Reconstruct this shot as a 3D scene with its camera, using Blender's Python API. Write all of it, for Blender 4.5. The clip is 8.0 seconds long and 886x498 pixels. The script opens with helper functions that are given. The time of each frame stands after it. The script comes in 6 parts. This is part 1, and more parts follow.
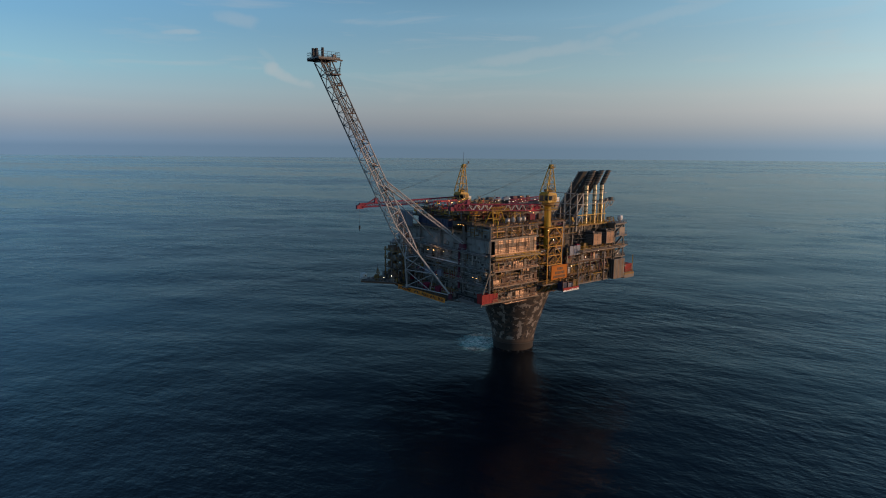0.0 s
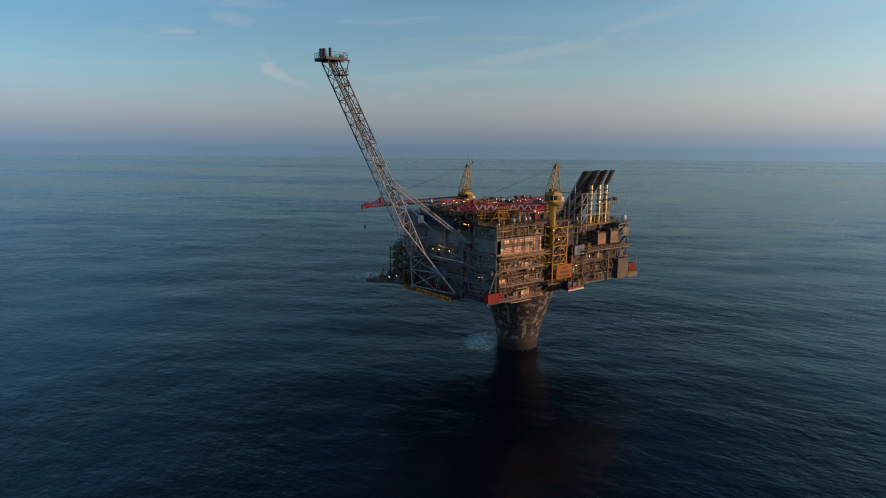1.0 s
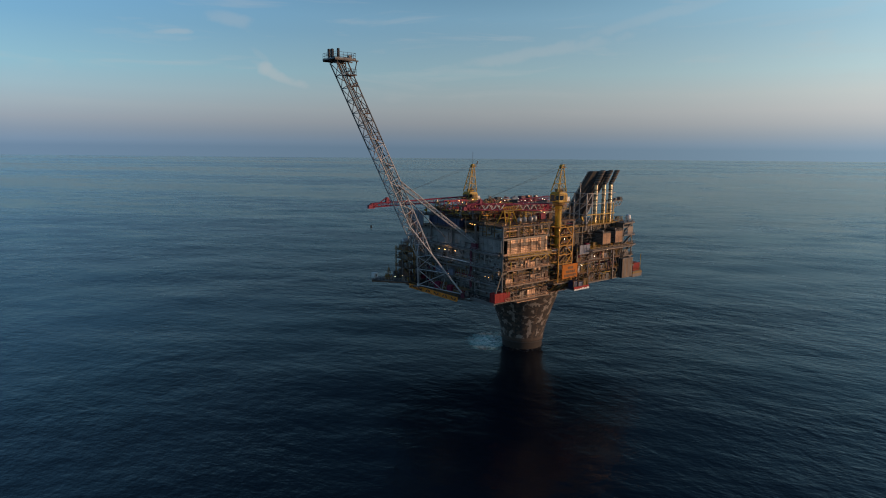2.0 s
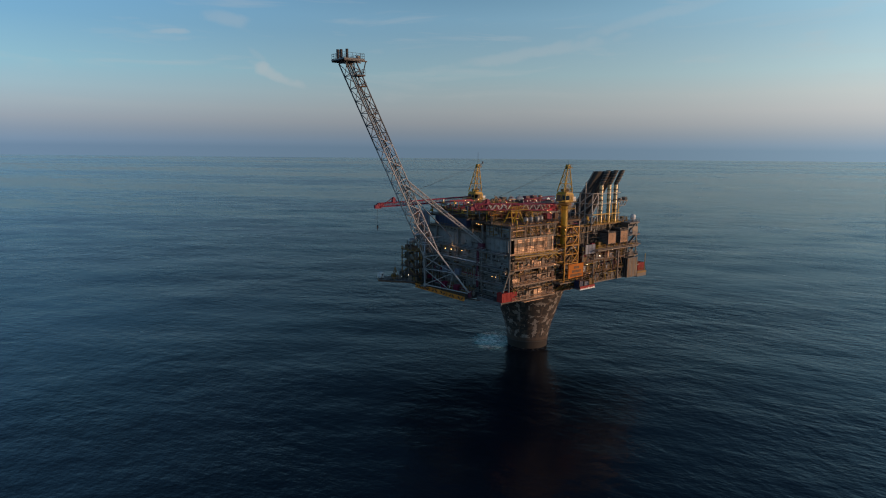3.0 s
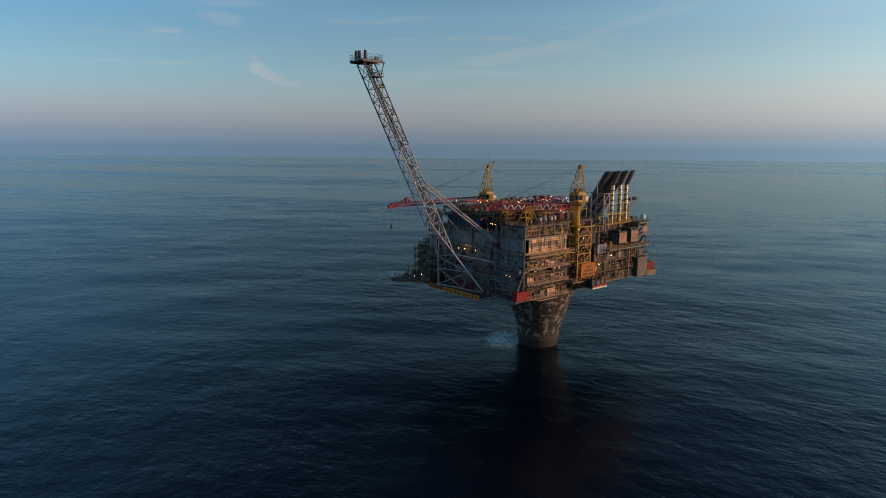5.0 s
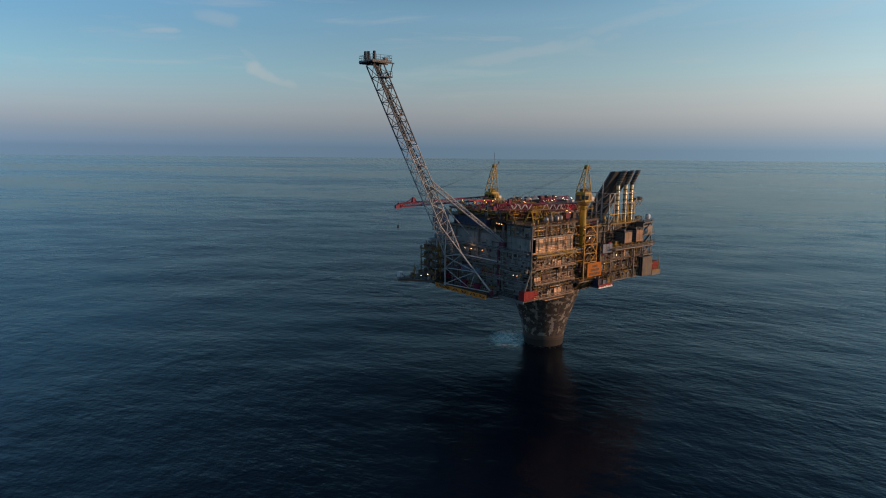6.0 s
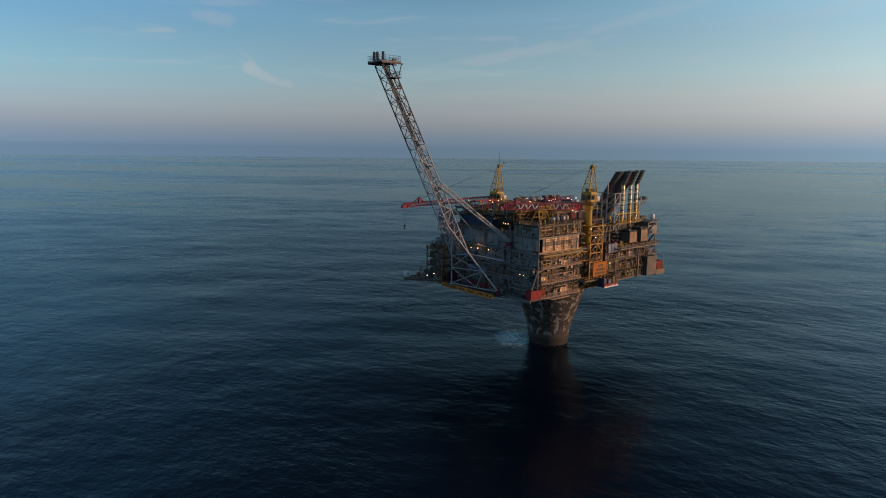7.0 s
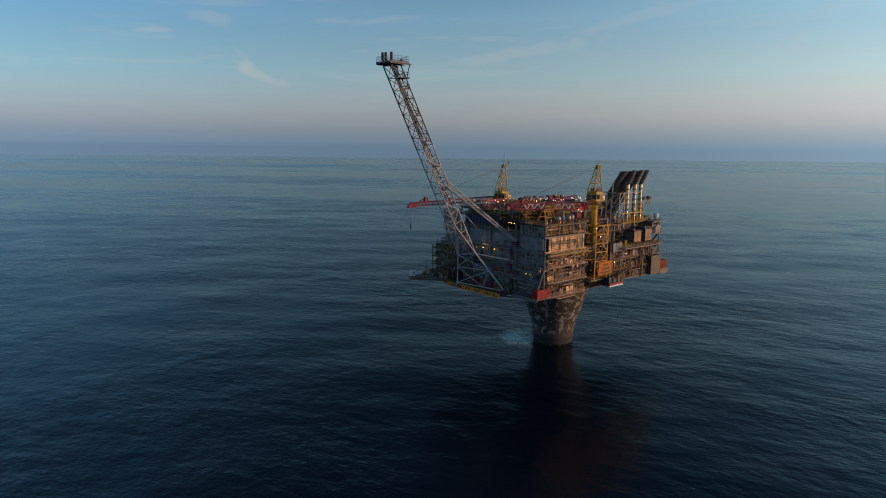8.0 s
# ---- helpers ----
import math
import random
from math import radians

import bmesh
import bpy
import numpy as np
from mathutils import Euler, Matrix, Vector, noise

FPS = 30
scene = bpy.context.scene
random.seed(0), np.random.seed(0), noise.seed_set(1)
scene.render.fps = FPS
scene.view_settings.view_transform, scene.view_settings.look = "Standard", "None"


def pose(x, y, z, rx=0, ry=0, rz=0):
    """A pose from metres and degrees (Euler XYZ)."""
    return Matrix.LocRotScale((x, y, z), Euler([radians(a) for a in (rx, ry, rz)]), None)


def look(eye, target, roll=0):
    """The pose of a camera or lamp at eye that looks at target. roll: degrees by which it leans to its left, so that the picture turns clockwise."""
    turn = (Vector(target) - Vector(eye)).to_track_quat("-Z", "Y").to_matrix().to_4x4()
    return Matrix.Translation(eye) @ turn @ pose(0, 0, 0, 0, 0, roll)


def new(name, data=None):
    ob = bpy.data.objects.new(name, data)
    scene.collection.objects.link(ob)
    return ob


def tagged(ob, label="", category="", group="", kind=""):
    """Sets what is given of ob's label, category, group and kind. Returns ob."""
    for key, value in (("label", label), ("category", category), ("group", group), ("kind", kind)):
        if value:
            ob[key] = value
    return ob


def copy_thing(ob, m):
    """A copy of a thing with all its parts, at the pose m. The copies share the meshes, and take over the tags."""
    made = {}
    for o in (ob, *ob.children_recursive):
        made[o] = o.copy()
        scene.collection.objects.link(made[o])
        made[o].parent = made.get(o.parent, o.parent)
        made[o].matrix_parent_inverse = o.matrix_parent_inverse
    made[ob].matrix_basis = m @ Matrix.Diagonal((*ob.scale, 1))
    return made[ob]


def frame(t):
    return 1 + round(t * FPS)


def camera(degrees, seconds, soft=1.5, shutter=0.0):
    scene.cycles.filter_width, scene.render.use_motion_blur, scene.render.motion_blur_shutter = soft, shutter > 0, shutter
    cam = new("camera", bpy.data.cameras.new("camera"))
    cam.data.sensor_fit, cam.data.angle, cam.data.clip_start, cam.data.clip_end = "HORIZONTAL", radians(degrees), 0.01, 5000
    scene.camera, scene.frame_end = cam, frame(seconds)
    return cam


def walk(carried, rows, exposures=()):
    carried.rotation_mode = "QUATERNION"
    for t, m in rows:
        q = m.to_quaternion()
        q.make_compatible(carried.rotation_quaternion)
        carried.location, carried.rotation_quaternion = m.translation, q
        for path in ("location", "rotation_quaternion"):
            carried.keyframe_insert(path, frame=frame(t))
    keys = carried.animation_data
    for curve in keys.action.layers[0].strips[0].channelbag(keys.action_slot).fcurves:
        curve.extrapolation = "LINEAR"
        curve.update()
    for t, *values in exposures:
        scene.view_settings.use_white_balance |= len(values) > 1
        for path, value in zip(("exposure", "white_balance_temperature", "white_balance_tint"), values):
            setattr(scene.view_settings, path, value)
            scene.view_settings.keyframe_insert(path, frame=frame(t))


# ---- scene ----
# ---- camera ----
cam = camera(70.19, 8.0, soft=1.05)
PATH = [
    (0.0, -174.462, -177.500, 78.604, -37.798, -9.082, -0.482),
    (0.5, -175.866, -176.887, 78.579, -37.939, -9.080, -0.485),
    (1.0, -177.303, -176.248, 78.566, -38.072, -9.079, -0.488),
    (1.5, -178.771, -175.588, 78.563, -38.200, -9.077, -0.490),
    (2.0, -180.268, -174.909, 78.568, -38.323, -9.076, -0.493),
    (2.5, -181.792, -174.215, 78.581, -38.442, -9.075, -0.495),
    (3.0, -183.341, -173.507, 78.599, -38.559, -9.075, -0.498),
    (3.5, -184.914, -172.789, 78.621, -38.675, -9.074, -0.500),
    (4.0, -186.509, -172.064, 78.645, -38.792, -9.074, -0.503),
    (4.5, -188.124, -171.335, 78.670, -38.909, -9.074, -0.506),
    (5.0, -189.756, -170.604, 78.695, -39.029, -9.074, -0.508),
    (5.5, -191.405, -169.876, 78.716, -39.153, -9.075, -0.511),
    (6.0, -193.069, -169.151, 78.734, -39.282, -9.075, -0.513),
    (6.5, -194.745, -168.434, 78.747, -39.416, -9.076, -0.516),
    (7.0, -196.432, -167.728, 78.752, -39.558, -9.077, -0.519),
    (7.5, -198.129, -167.034, 78.749, -39.709, -9.078, -0.521),
    (8.0, -199.832, -166.357, 78.735, -39.869, -9.080, -0.524),
]
walk(cam, [(t, pose(x, y, z, 90 + pitch, roll, yaw)) for t, x, y, z, yaw, pitch, roll in PATH])

# ---- sky and sun ----
SUN_AZ = -51.0     # degrees from +x, counter-clockwise: where the sun stands
SUN_EL = 7.0
scene.view_settings.exposure = 0.0
world = bpy.data.worlds.new("dusk_sky")
scene.world = world
world.use_nodes = True


def build_world():
    nt = world.node_tree
    n, l = nt.nodes, nt.links
    n.clear()
    out = n.new("ShaderNodeOutputWorld")
    bg = n.new("ShaderNodeBackground")
    l.new(bg.outputs[0], out.inputs[0])
    tc = n.new("ShaderNodeTexCoord")
    sky = n.new("ShaderNodeTexSky")
    sky.sky_type, sky.sun_disc = "NISHITA", False
    sky.sun_elevation, sky.sun_rotation = radians(SUN_EL), radians(90 - SUN_AZ)
    sky.air_density, sky.dust_density, sky.ozone_density = 1.0, 0.6, 2.5
    dim = n.new("ShaderNodeMix")
    dim.data_type, dim.blend_type = "RGBA", "MULTIPLY"
    dim.inputs[0].default_value = 1.0
    l.new(sky.outputs[0], dim.inputs[6])
    dim.inputs[7].default_value = (0.078, 0.088, 0.104, 1)
    sep = n.new("ShaderNodeSeparateXYZ")
    l.new(tc.outputs["Generated"], sep.inputs[0])

    def ramp(stops):
        r = n.new("ShaderNodeValToRGB")
        el = r.color_ramp.elements
        el[0].position, el[0].color = stops[0][0], (*stops[0][1], 1)
        el[1].position, el[1].color = stops[-1][0], (*stops[-1][1], 1)
        for p, c in stops[1:-1]:
            e = el.new(p)
            e.color = (*c, 1)
        return r
    # haze layers by sine of elevation, scaled so that 1.0 is about 24 degrees
    up = n.new("ShaderNodeMath")
    up.operation = "MULTIPLY"
    l.new(sep.outputs[2], up.inputs[0])
    up.inputs[1].default_value = 2.5
    away = ramp(SKY_AWAY)
    near = ramp(SKY_SUNWARD)
    l.new(up.outputs[0], away.inputs[0])
    l.new(up.outputs[0], near.inputs[0])
    side = n.new("ShaderNodeVectorMath")
    side.operation = "DOT_PRODUCT"
    l.new(tc.outputs["Generated"], side.inputs[0])
    side.inputs[1].default_value = (math.cos(radians(SUN_AZ)), math.sin(radians(SUN_AZ)), 0)
    rng = n.new("ShaderNodeMapRange")
    rng.inputs[1].default_value, rng.inputs[2].default_value = -0.78, 0.35
    l.new(side.outputs["Value"], rng.inputs[0])
    mixs = n.new("ShaderNodeMix")
    mixs.data_type = "RGBA"
    l.new(rng.outputs[0], mixs.inputs[0])
    l.new(away.outputs[0], mixs.inputs[6])
    l.new(near.outputs[0], mixs.inputs[7])
    # the sky is dimmest about a right angle away from the sun
    sq = n.new("ShaderNodeMath"); sq.operation = "MULTIPLY"
    off = n.new("ShaderNodeMath"); off.operation = "ADD"; off.inputs[1].default_value = 0.14
    l.new(side.outputs["Value"], off.inputs[0])
    l.new(off.outputs[0], sq.inputs[0]); l.new(off.outputs[0], sq.inputs[1])
    dipf = n.new("ShaderNodeMapRange")
    dipf.inputs[1].default_value, dipf.inputs[2].default_value, dipf.inputs[3].default_value, dipf.inputs[4].default_value = 0.0, 0.34, 0.90, 1.34
    l.new(sq.outputs[0], dipf.inputs[0])
    # and more so higher up
    deep = n.new("ShaderNodeMapRange")
    deep.inputs[1].default_value, deep.inputs[2].default_value, deep.inputs[3].default_value, deep.inputs[4].default_value = 0.0, 0.34, 0.32, 2.0
    l.new(sq.outputs[0], deep.inputs[0])
    tall = n.new("ShaderNodeMapRange")
    tall.inputs[1].default_value, tall.inputs[2].default_value = 0.19, 0.34
    l.new(sep.outputs[2], tall.inputs[0])
    dips = n.new("ShaderNodeMix")
    l.new(tall.outputs[0], dips.inputs[0]); l.new(dipf.outputs[0], dips.inputs[2]); l.new(deep.outputs[0], dips.inputs[3])
    valley = n.new("ShaderNodeVectorMath"); valley.operation = "SCALE"
    l.new(mixs.outputs[2], valley.inputs[0]); l.new(dips.outputs[0], valley.inputs["Scale"])
    # thin streaked cirrus
    mp = n.new("ShaderNodeMapping")
    mp.inputs["Rotation"].default_value = (0, 0, radians(38))
    mp.inputs["Scale"].default_value = (3.0, 3.0, 26.0)
    l.new(tc.outputs["Generated"], mp.inputs[0])
    nz = n.new("ShaderNodeTexNoise")
    nz.inputs["Scale"].default_value, nz.inputs["Detail"].default_value = 1.6, 7
    nz.inputs["Roughness"].default_value = 0.55
    nz.inputs["Distortion"].default_value = 0.6
    l.new(mp.outputs[0], nz.inputs["Vector"])
    cr = n.new("ShaderNodeMapRange")
    cr.inputs[1].default_value, cr.inputs[2].default_value = 0.56, 0.82
    cr.inputs[3].default_value, cr.inputs[4].default_value = 0.0, 0.36
    l.new(nz.outputs[0], cr.inputs[0])
    hi = n.new("ShaderNodeMapRange")
    hi.inputs[1].default_value, hi.inputs[2].default_value = 0.03, 0.12
    l.new(sep.outputs[2], hi.inputs[0])
    cm = n.new("ShaderNodeMath")
    cm.operation = "MULTIPLY"
    l.new(cr.outputs[0], cm.inputs[0])
    l.new(hi.outputs[0], cm.inputs[1])
    # upper sky is the physical sky
    hm = n.new("ShaderNodeMapRange")
    hm.inputs[1].default_value, hm.inputs[2].default_value = 0.36, 0.8
    l.new(sep.outputs[2], hm.inputs[0])
    mixu = n.new("ShaderNodeMix")
    mixu.data_type = "RGBA"
    l.new(hm.outputs[0], mixu.inputs[0])
    l.new(valley.outputs[0], mixu.inputs[6])
    l.new(dim.outputs[2], mixu.inputs[7])
    # one small brushed cloud and a fainter one beside it
    prev = cm.outputs[0]
    for az, sel, wa, we, tilt, amount in CLOUDS:
        a = radians(az)
        cdir = Vector((math.cos(a), math.sin(a), 0))
        right = Vector((math.sin(a), -math.cos(a), 0))
        dr = n.new("ShaderNodeVectorMath")
        dr.operation = "DOT_PRODUCT"
        l.new(tc.outputs["Generated"], dr.inputs[0])
        dr.inputs[1].default_value = right
        rot = math.radians(tilt)

        def lin(ca, cb, cc):
            m1 = n.new("ShaderNodeMath"); m1.operation = "MULTIPLY"; m1.inputs[1].default_value = ca
            l.new(dr.outputs["Value"], m1.inputs[0])
            m2 = n.new("ShaderNodeMath"); m2.operation = "MULTIPLY_ADD"; m2.inputs[1].default_value = cb
            l.new(sep.outputs[2], m2.inputs[0]); l.new(m1.outputs[0], m2.inputs[2])
            m3 = n.new("ShaderNodeMath"); m3.operation = "ADD"; m3.inputs[1].default_value = cc
            l.new(m2.outputs[0], m3.inputs[0])
            nn = n.new("ShaderNodeMath"); nn.operation = "MULTIPLY_ADD"; nn.inputs[1].default_value = 1.7
            s0 = n.new("ShaderNodeMath"); s0.operation = "SUBTRACT"; s0.inputs[1].default_value = 0.5
            l.new(wob.outputs[0], s0.inputs[0]); l.new(s0.outputs[0], nn.inputs[0]); l.new(m3.outputs[0], nn.inputs[2])
            sq = n.new("ShaderNodeMath"); sq.operation = "POWER"; sq.inputs[1].default_value = 2
            ab = n.new("ShaderNodeMath"); ab.operation = "ABSOLUTE"
            l.new(nn.outputs[0], ab.inputs[0]); l.new(ab.outputs[0], sq.inputs[0])
            return sq
        wob = n.new("ShaderNodeTexNoise")
        wob.inputs["Scale"].default_value, wob.inputs["Detail"].default_value = 24, 8
        l.new(tc.outputs["Generated"], wob.inputs["Vector"])
        c, s = math.cos(rot), math.sin(rot)
        q1 = lin(c / wa, s / wa, -s * sel / wa)
        q2 = lin(-s / we, c / we, -c * sel / we)
        ad = n.new("ShaderNodeMath"); ad.operation = "ADD"
        l.new(q1.outputs[0], ad.inputs[0]); l.new(q2.outputs[0], ad.inputs[1])
        fall = n.new("ShaderNodeMapRange")
        fall.interpolation_type = "SMOOTHSTEP"
        fall.inputs[1].default_value, fall.inputs[2].default_value = 0.0, 1.0
        fall.inputs[3].default_value, fall.inputs[4].default_value = amount, 0.0
        l.new(ad.outputs[0], fall.inputs[0])
        fr = n.new("ShaderNodeMath"); fr.operation = "MAXIMUM"
        l.new(fall.outputs[0], fr.inputs[0]); l.new(prev, fr.inputs[1])
        prev = fr.outputs[0]
    mixc = n.new("ShaderNodeMix")
    mixc.data_type = "RGBA"
    l.new(prev, mixc.inputs[0])
    l.new(mixu.outputs[2], mixc.inputs[6])
    mixc.inputs[7].default_value = (0.50, 0.50, 0.50, 1)
    l.new(mixc.outputs[2], bg.inputs[0])
    bg.inputs[1].default_value = 1.0


SKY_AWAY = [(0.0, (0.112, 0.178, 0.262)), (0.02, (0.140, 0.205, 0.290)), (0.055, (0.175, 0.226, 0.292)), (0.095, (0.226, 0.266, 0.314)), (0.14, (0.252, 0.314, 0.358)),
            (0.20, (0.240, 0.355, 0.415)), (0.275, (0.200, 0.368, 0.455)), (0.42, (0.138, 0.308, 0.462)), (0.55, (0.112, 0.282, 0.480)), (0.78, (0.086, 0.230, 0.415)), (1.0, (0.060, 0.165, 0.315))]
SKY_SUNWARD = [(0.0, (0.176, 0.262, 0.345)), (0.02, (0.212, 0.288, 0.368)), (0.055, (0.280, 0.325, 0.370)), (0.095, (0.365, 0.384, 0.398)), (0.14, (0.426, 0.440, 0.440)),
               (0.20, (0.440, 0.484, 0.480)), (0.275, (0.385, 0.510, 0.535)), (0.42, (0.292, 0.456, 0.548)), (0.55, (0.258, 0.462, 0.600)), (0.78, (0.150, 0.288, 0.410)), (1.0, (0.064, 0.152, 0.272))]
# azimuth, sine of elevation, half widths, tilt, amount
CLOUDS = [(65.9, 0.106, 0.046, 0.010, -24, 0.36), (66.9, 0.114, 0.018, 0.011, -12, 0.42), (67.4, 0.132, 0.018, 0.006, -40, 0.1), (74.0, 0.157, 0.03, 0.005, 3, 0.3), (69.7, 0.178, 0.035, 0.012, -12, 0.2), (43.5, 0.143, 0.17, 0.012, 9, 0.2), (33.0, 0.19, 0.13, 0.010, 12, 0.14)]
build_world()

sun = new("sun", bpy.data.lights.new("sun", "SUN"))
sun.data.energy, sun.data.angle, sun.data.color = 2.75, radians(1.0), (1.0, 0.59, 0.34)
sun.matrix_world = look((500 * math.cos(radians(SUN_AZ)), 500 * math.sin(radians(SUN_AZ)), 500 * math.tan(radians(SUN_EL))), (0, 0, 0))


# ---- materials ----
def base_nodes(name):
    m = bpy.data.materials.new(name)
    m.use_nodes = True
    return m, m.node_tree.nodes, m.node_tree.links, m.node_tree.nodes["Principled BSDF"]


def noise_node(n, l, vec, scale, detail=4, rough=0.6):
    t = n.new("ShaderNodeTexNoise")
    t.inputs["Scale"].default_value, t.inputs["Detail"].default_value, t.inputs["Roughness"].default_value = scale, detail, rough
    l.new(vec, t.inputs["Vector"])
    return t.outputs[0]


def mix_rgb(n, l, fac, a, b, blend="MIX"):
    m = n.new("ShaderNodeMix")
    m.data_type, m.blend_type = "RGBA", blend
    for sock, v in ((0, fac), (6, a), (7, b)):
        if isinstance(v, (int, float)):
            m.inputs[sock].default_value = v
        elif isinstance(v, tuple):
            m.inputs[sock].default_value = (*v, 1)
        else:
            l.new(v, m.inputs[sock])
    return m.outputs[2]


def rng_node(n, l, v, a, b, c=0.0, d=1.0):
    r = n.new("ShaderNodeMapRange")
    for i, x in enumerate((a, b, c, d)):
        r.inputs[1 + i].default_value = x
    l.new(v, r.inputs[0])
    return r.outputs[0]


def paint(name, base, rough=0.55, metal=0.0, vary=0.35, rust=0.3, rust_col=(0.16, 0.07, 0.035)):
    """Weathered offshore paint or steel: blotches, rain streaks of rust, fine grain."""
    m, n, l, b = base_nodes(name)
    g = n.new("ShaderNodeNewGeometry")
    oi = n.new("ShaderNodeObjectInfo")
    big = noise_node(n, l, g.outputs["Position"], 0.35, 5)
    fine = noise_node(n, l, g.outputs["Position"], 3.5, 5)
    mp = n.new("ShaderNodeMapping")
    mp.inputs["Scale"].default_value = (1.6, 1.6, 0.16)
    l.new(g.outputs["Position"], mp.inputs[0])
    streak = noise_node(n, l, mp.outputs[0], 1.5, 6, 0.65)
    dark = tuple(c * (1 - vary) for c in base)
    lite = tuple(min(0.9, c * (1 + 0.5 * vary)) for c in base)
    c1 = mix_rgb(n, l, rng_node(n, l, big, 0.3, 0.7), dark, lite)
    c2 = mix_rgb(n, l, rng_node(n, l, fine, 0.35, 0.7, 0, 0.45), c1, dark)
    c3 = mix_rgb(n, l, rng_node(n, l, oi.outputs["Random"], 0, 1, 0.0, 0.4), c2, dark)
    c4 = mix_rgb(n, l, rng_node(n, l, streak, 0.55, 0.75, 0, rust), c3, rust_col)
    l.new(c4, b.inputs["Base Color"])
    l.new(rng_node(n, l, fine, 0.3, 0.7, rough - 0.12, min(1.0, rough + 0.15)), b.inputs["Roughness"])
    b.inputs["Metallic"].default_value = metal
    bp = n.new("ShaderNodeBump")
    bp.inputs["Strength"].default_value, bp.inputs["Distance"].default_value = 0.25, 0.04
    l.new(fine, bp.inputs["Height"])
    l.new(bp.outputs[0], b.inputs["Normal"])
    return m


GREY = paint("grey_steel", (0.165, 0.163, 0.16))
# the sun's warm glow on pale cladding is put into this colour
CLAD = paint("sunlit_cladding", (0.57, 0.355, 0.22), 0.4, 0.3, vary=0.4, rust=0.5)
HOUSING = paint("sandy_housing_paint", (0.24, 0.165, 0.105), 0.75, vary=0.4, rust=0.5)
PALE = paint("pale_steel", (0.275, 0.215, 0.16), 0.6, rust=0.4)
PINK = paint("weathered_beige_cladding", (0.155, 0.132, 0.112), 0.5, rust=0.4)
# cladding tone for faces turned from the sun
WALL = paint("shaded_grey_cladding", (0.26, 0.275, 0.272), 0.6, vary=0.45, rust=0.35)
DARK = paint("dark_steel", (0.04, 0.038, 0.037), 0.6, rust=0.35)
# soot of the ducts and hoods; also the painted shade in deck bays
SOOT_SHADE = paint("sooty_duct_bay_shade", (0.06, 0.056, 0.054), 0.75, rust=0.12)
WHITE = paint("white_paint", (0.84, 0.83, 0.80), 0.45, rust=0.25)
LATTICE = paint("weathered_lattice_steel", (0.34, 0.32, 0.295), 0.5, rust=0.3)
GALV = paint("galvanised_pipe", (0.36, 0.36, 0.36), 0.4, 0.35, rust=0.25)
BOOM = paint("boom_grey_paint", (0.46, 0.46, 0.465), 0.5, rust=0.2)
YELLOW = paint("yellow_paint", (0.50, 0.295, 0.016), 0.5, rust=0.25)
# yellow paint with the orange light on the tower put into its colour
TOWER = paint("orange_lit_tower_yellow", (0.66, 0.31, 0.03), 0.55, rust=0.35)
OCHRE = paint("ochre_paint", (0.24, 0.135, 0.026), 0.6, rust=0.45)
ORANGE = paint("orange_sign_paint", (0.46, 0.135, 0.004), 0.8, vary=0.15, rust=0.15)
RED = paint("red_paint", (0.21, 0.008, 0.045), 0.65, rust=0.2)
SCARLET = paint("scarlet_container_paint", (0.30, 0.014, 0.014), 0.7, vary=0.25, rust=0.15)
PALERED = paint("faded_white_paint", (0.70, 0.60, 0.58), 0.5, rust=0.3)
BLUE = paint("blue_paint", (0.018, 0.034, 0.09), 0.5, rust=0.15)
SLATE = paint("slate_blue_panel", (0.17, 0.20, 0.27), 0.4, rust=0.15)
BROWN = paint("rusty_brown", (0.125, 0.066, 0.04), 0.7, rust=0.5)
FLARE_STEEL = paint("dark_flare_steel", (0.13, 0.138, 0.146), 0.55, rust=0.1)
BURNT = paint("burnt_black_steel", (0.02, 0.022, 0.026), 0.6, vary=0.2, rust=0.05)
GOLD = paint("bright_exhaust_steel", (0.74, 0.60, 0.38), 0.28, 0.75, rust=0.2)
AMBER = paint("amber_girder_paint", (0.72, 0.26, 0.026), 0.6, vary=0.3, rust=0.45)
# maroon fittings, and the shaded stretch of the far red boom
MAROON = paint("maroon_and_shaded_red_paint", (0.10, 0.009, 0.036), 0.55, rust=0.3)
INK = paint("dark_lettering", (0.10, 0.05, 0.02), 0.6, vary=0.1, rust=0.0)


def glass_mat():
    m, n, l, b = base_nodes("dark_glass")
    b.inputs["Base Color"].default_value = (0.01, 0.012, 0.015, 1)
    b.inputs["Roughness"].default_value = 0.06
    return m


def lamp_mat(name, col, power):
    m, n, l, b = base_nodes(name)
    b.inputs["Base Color"].default_value = (0.8, 0.8, 0.8, 1)
    b.inputs["Emission Color"].default_value = (*col, 1)
    b.inputs["Emission Strength"].default_value = power
    return m


GLASS = glass_mat()
LAMP_WARM = lamp_mat("sodium_lamp", (1.0, 0.42, 0.11), 8.0)
LAMP_WHITE = lamp_mat("white_lamp", (1.0, 0.82, 0.6), 9.0)


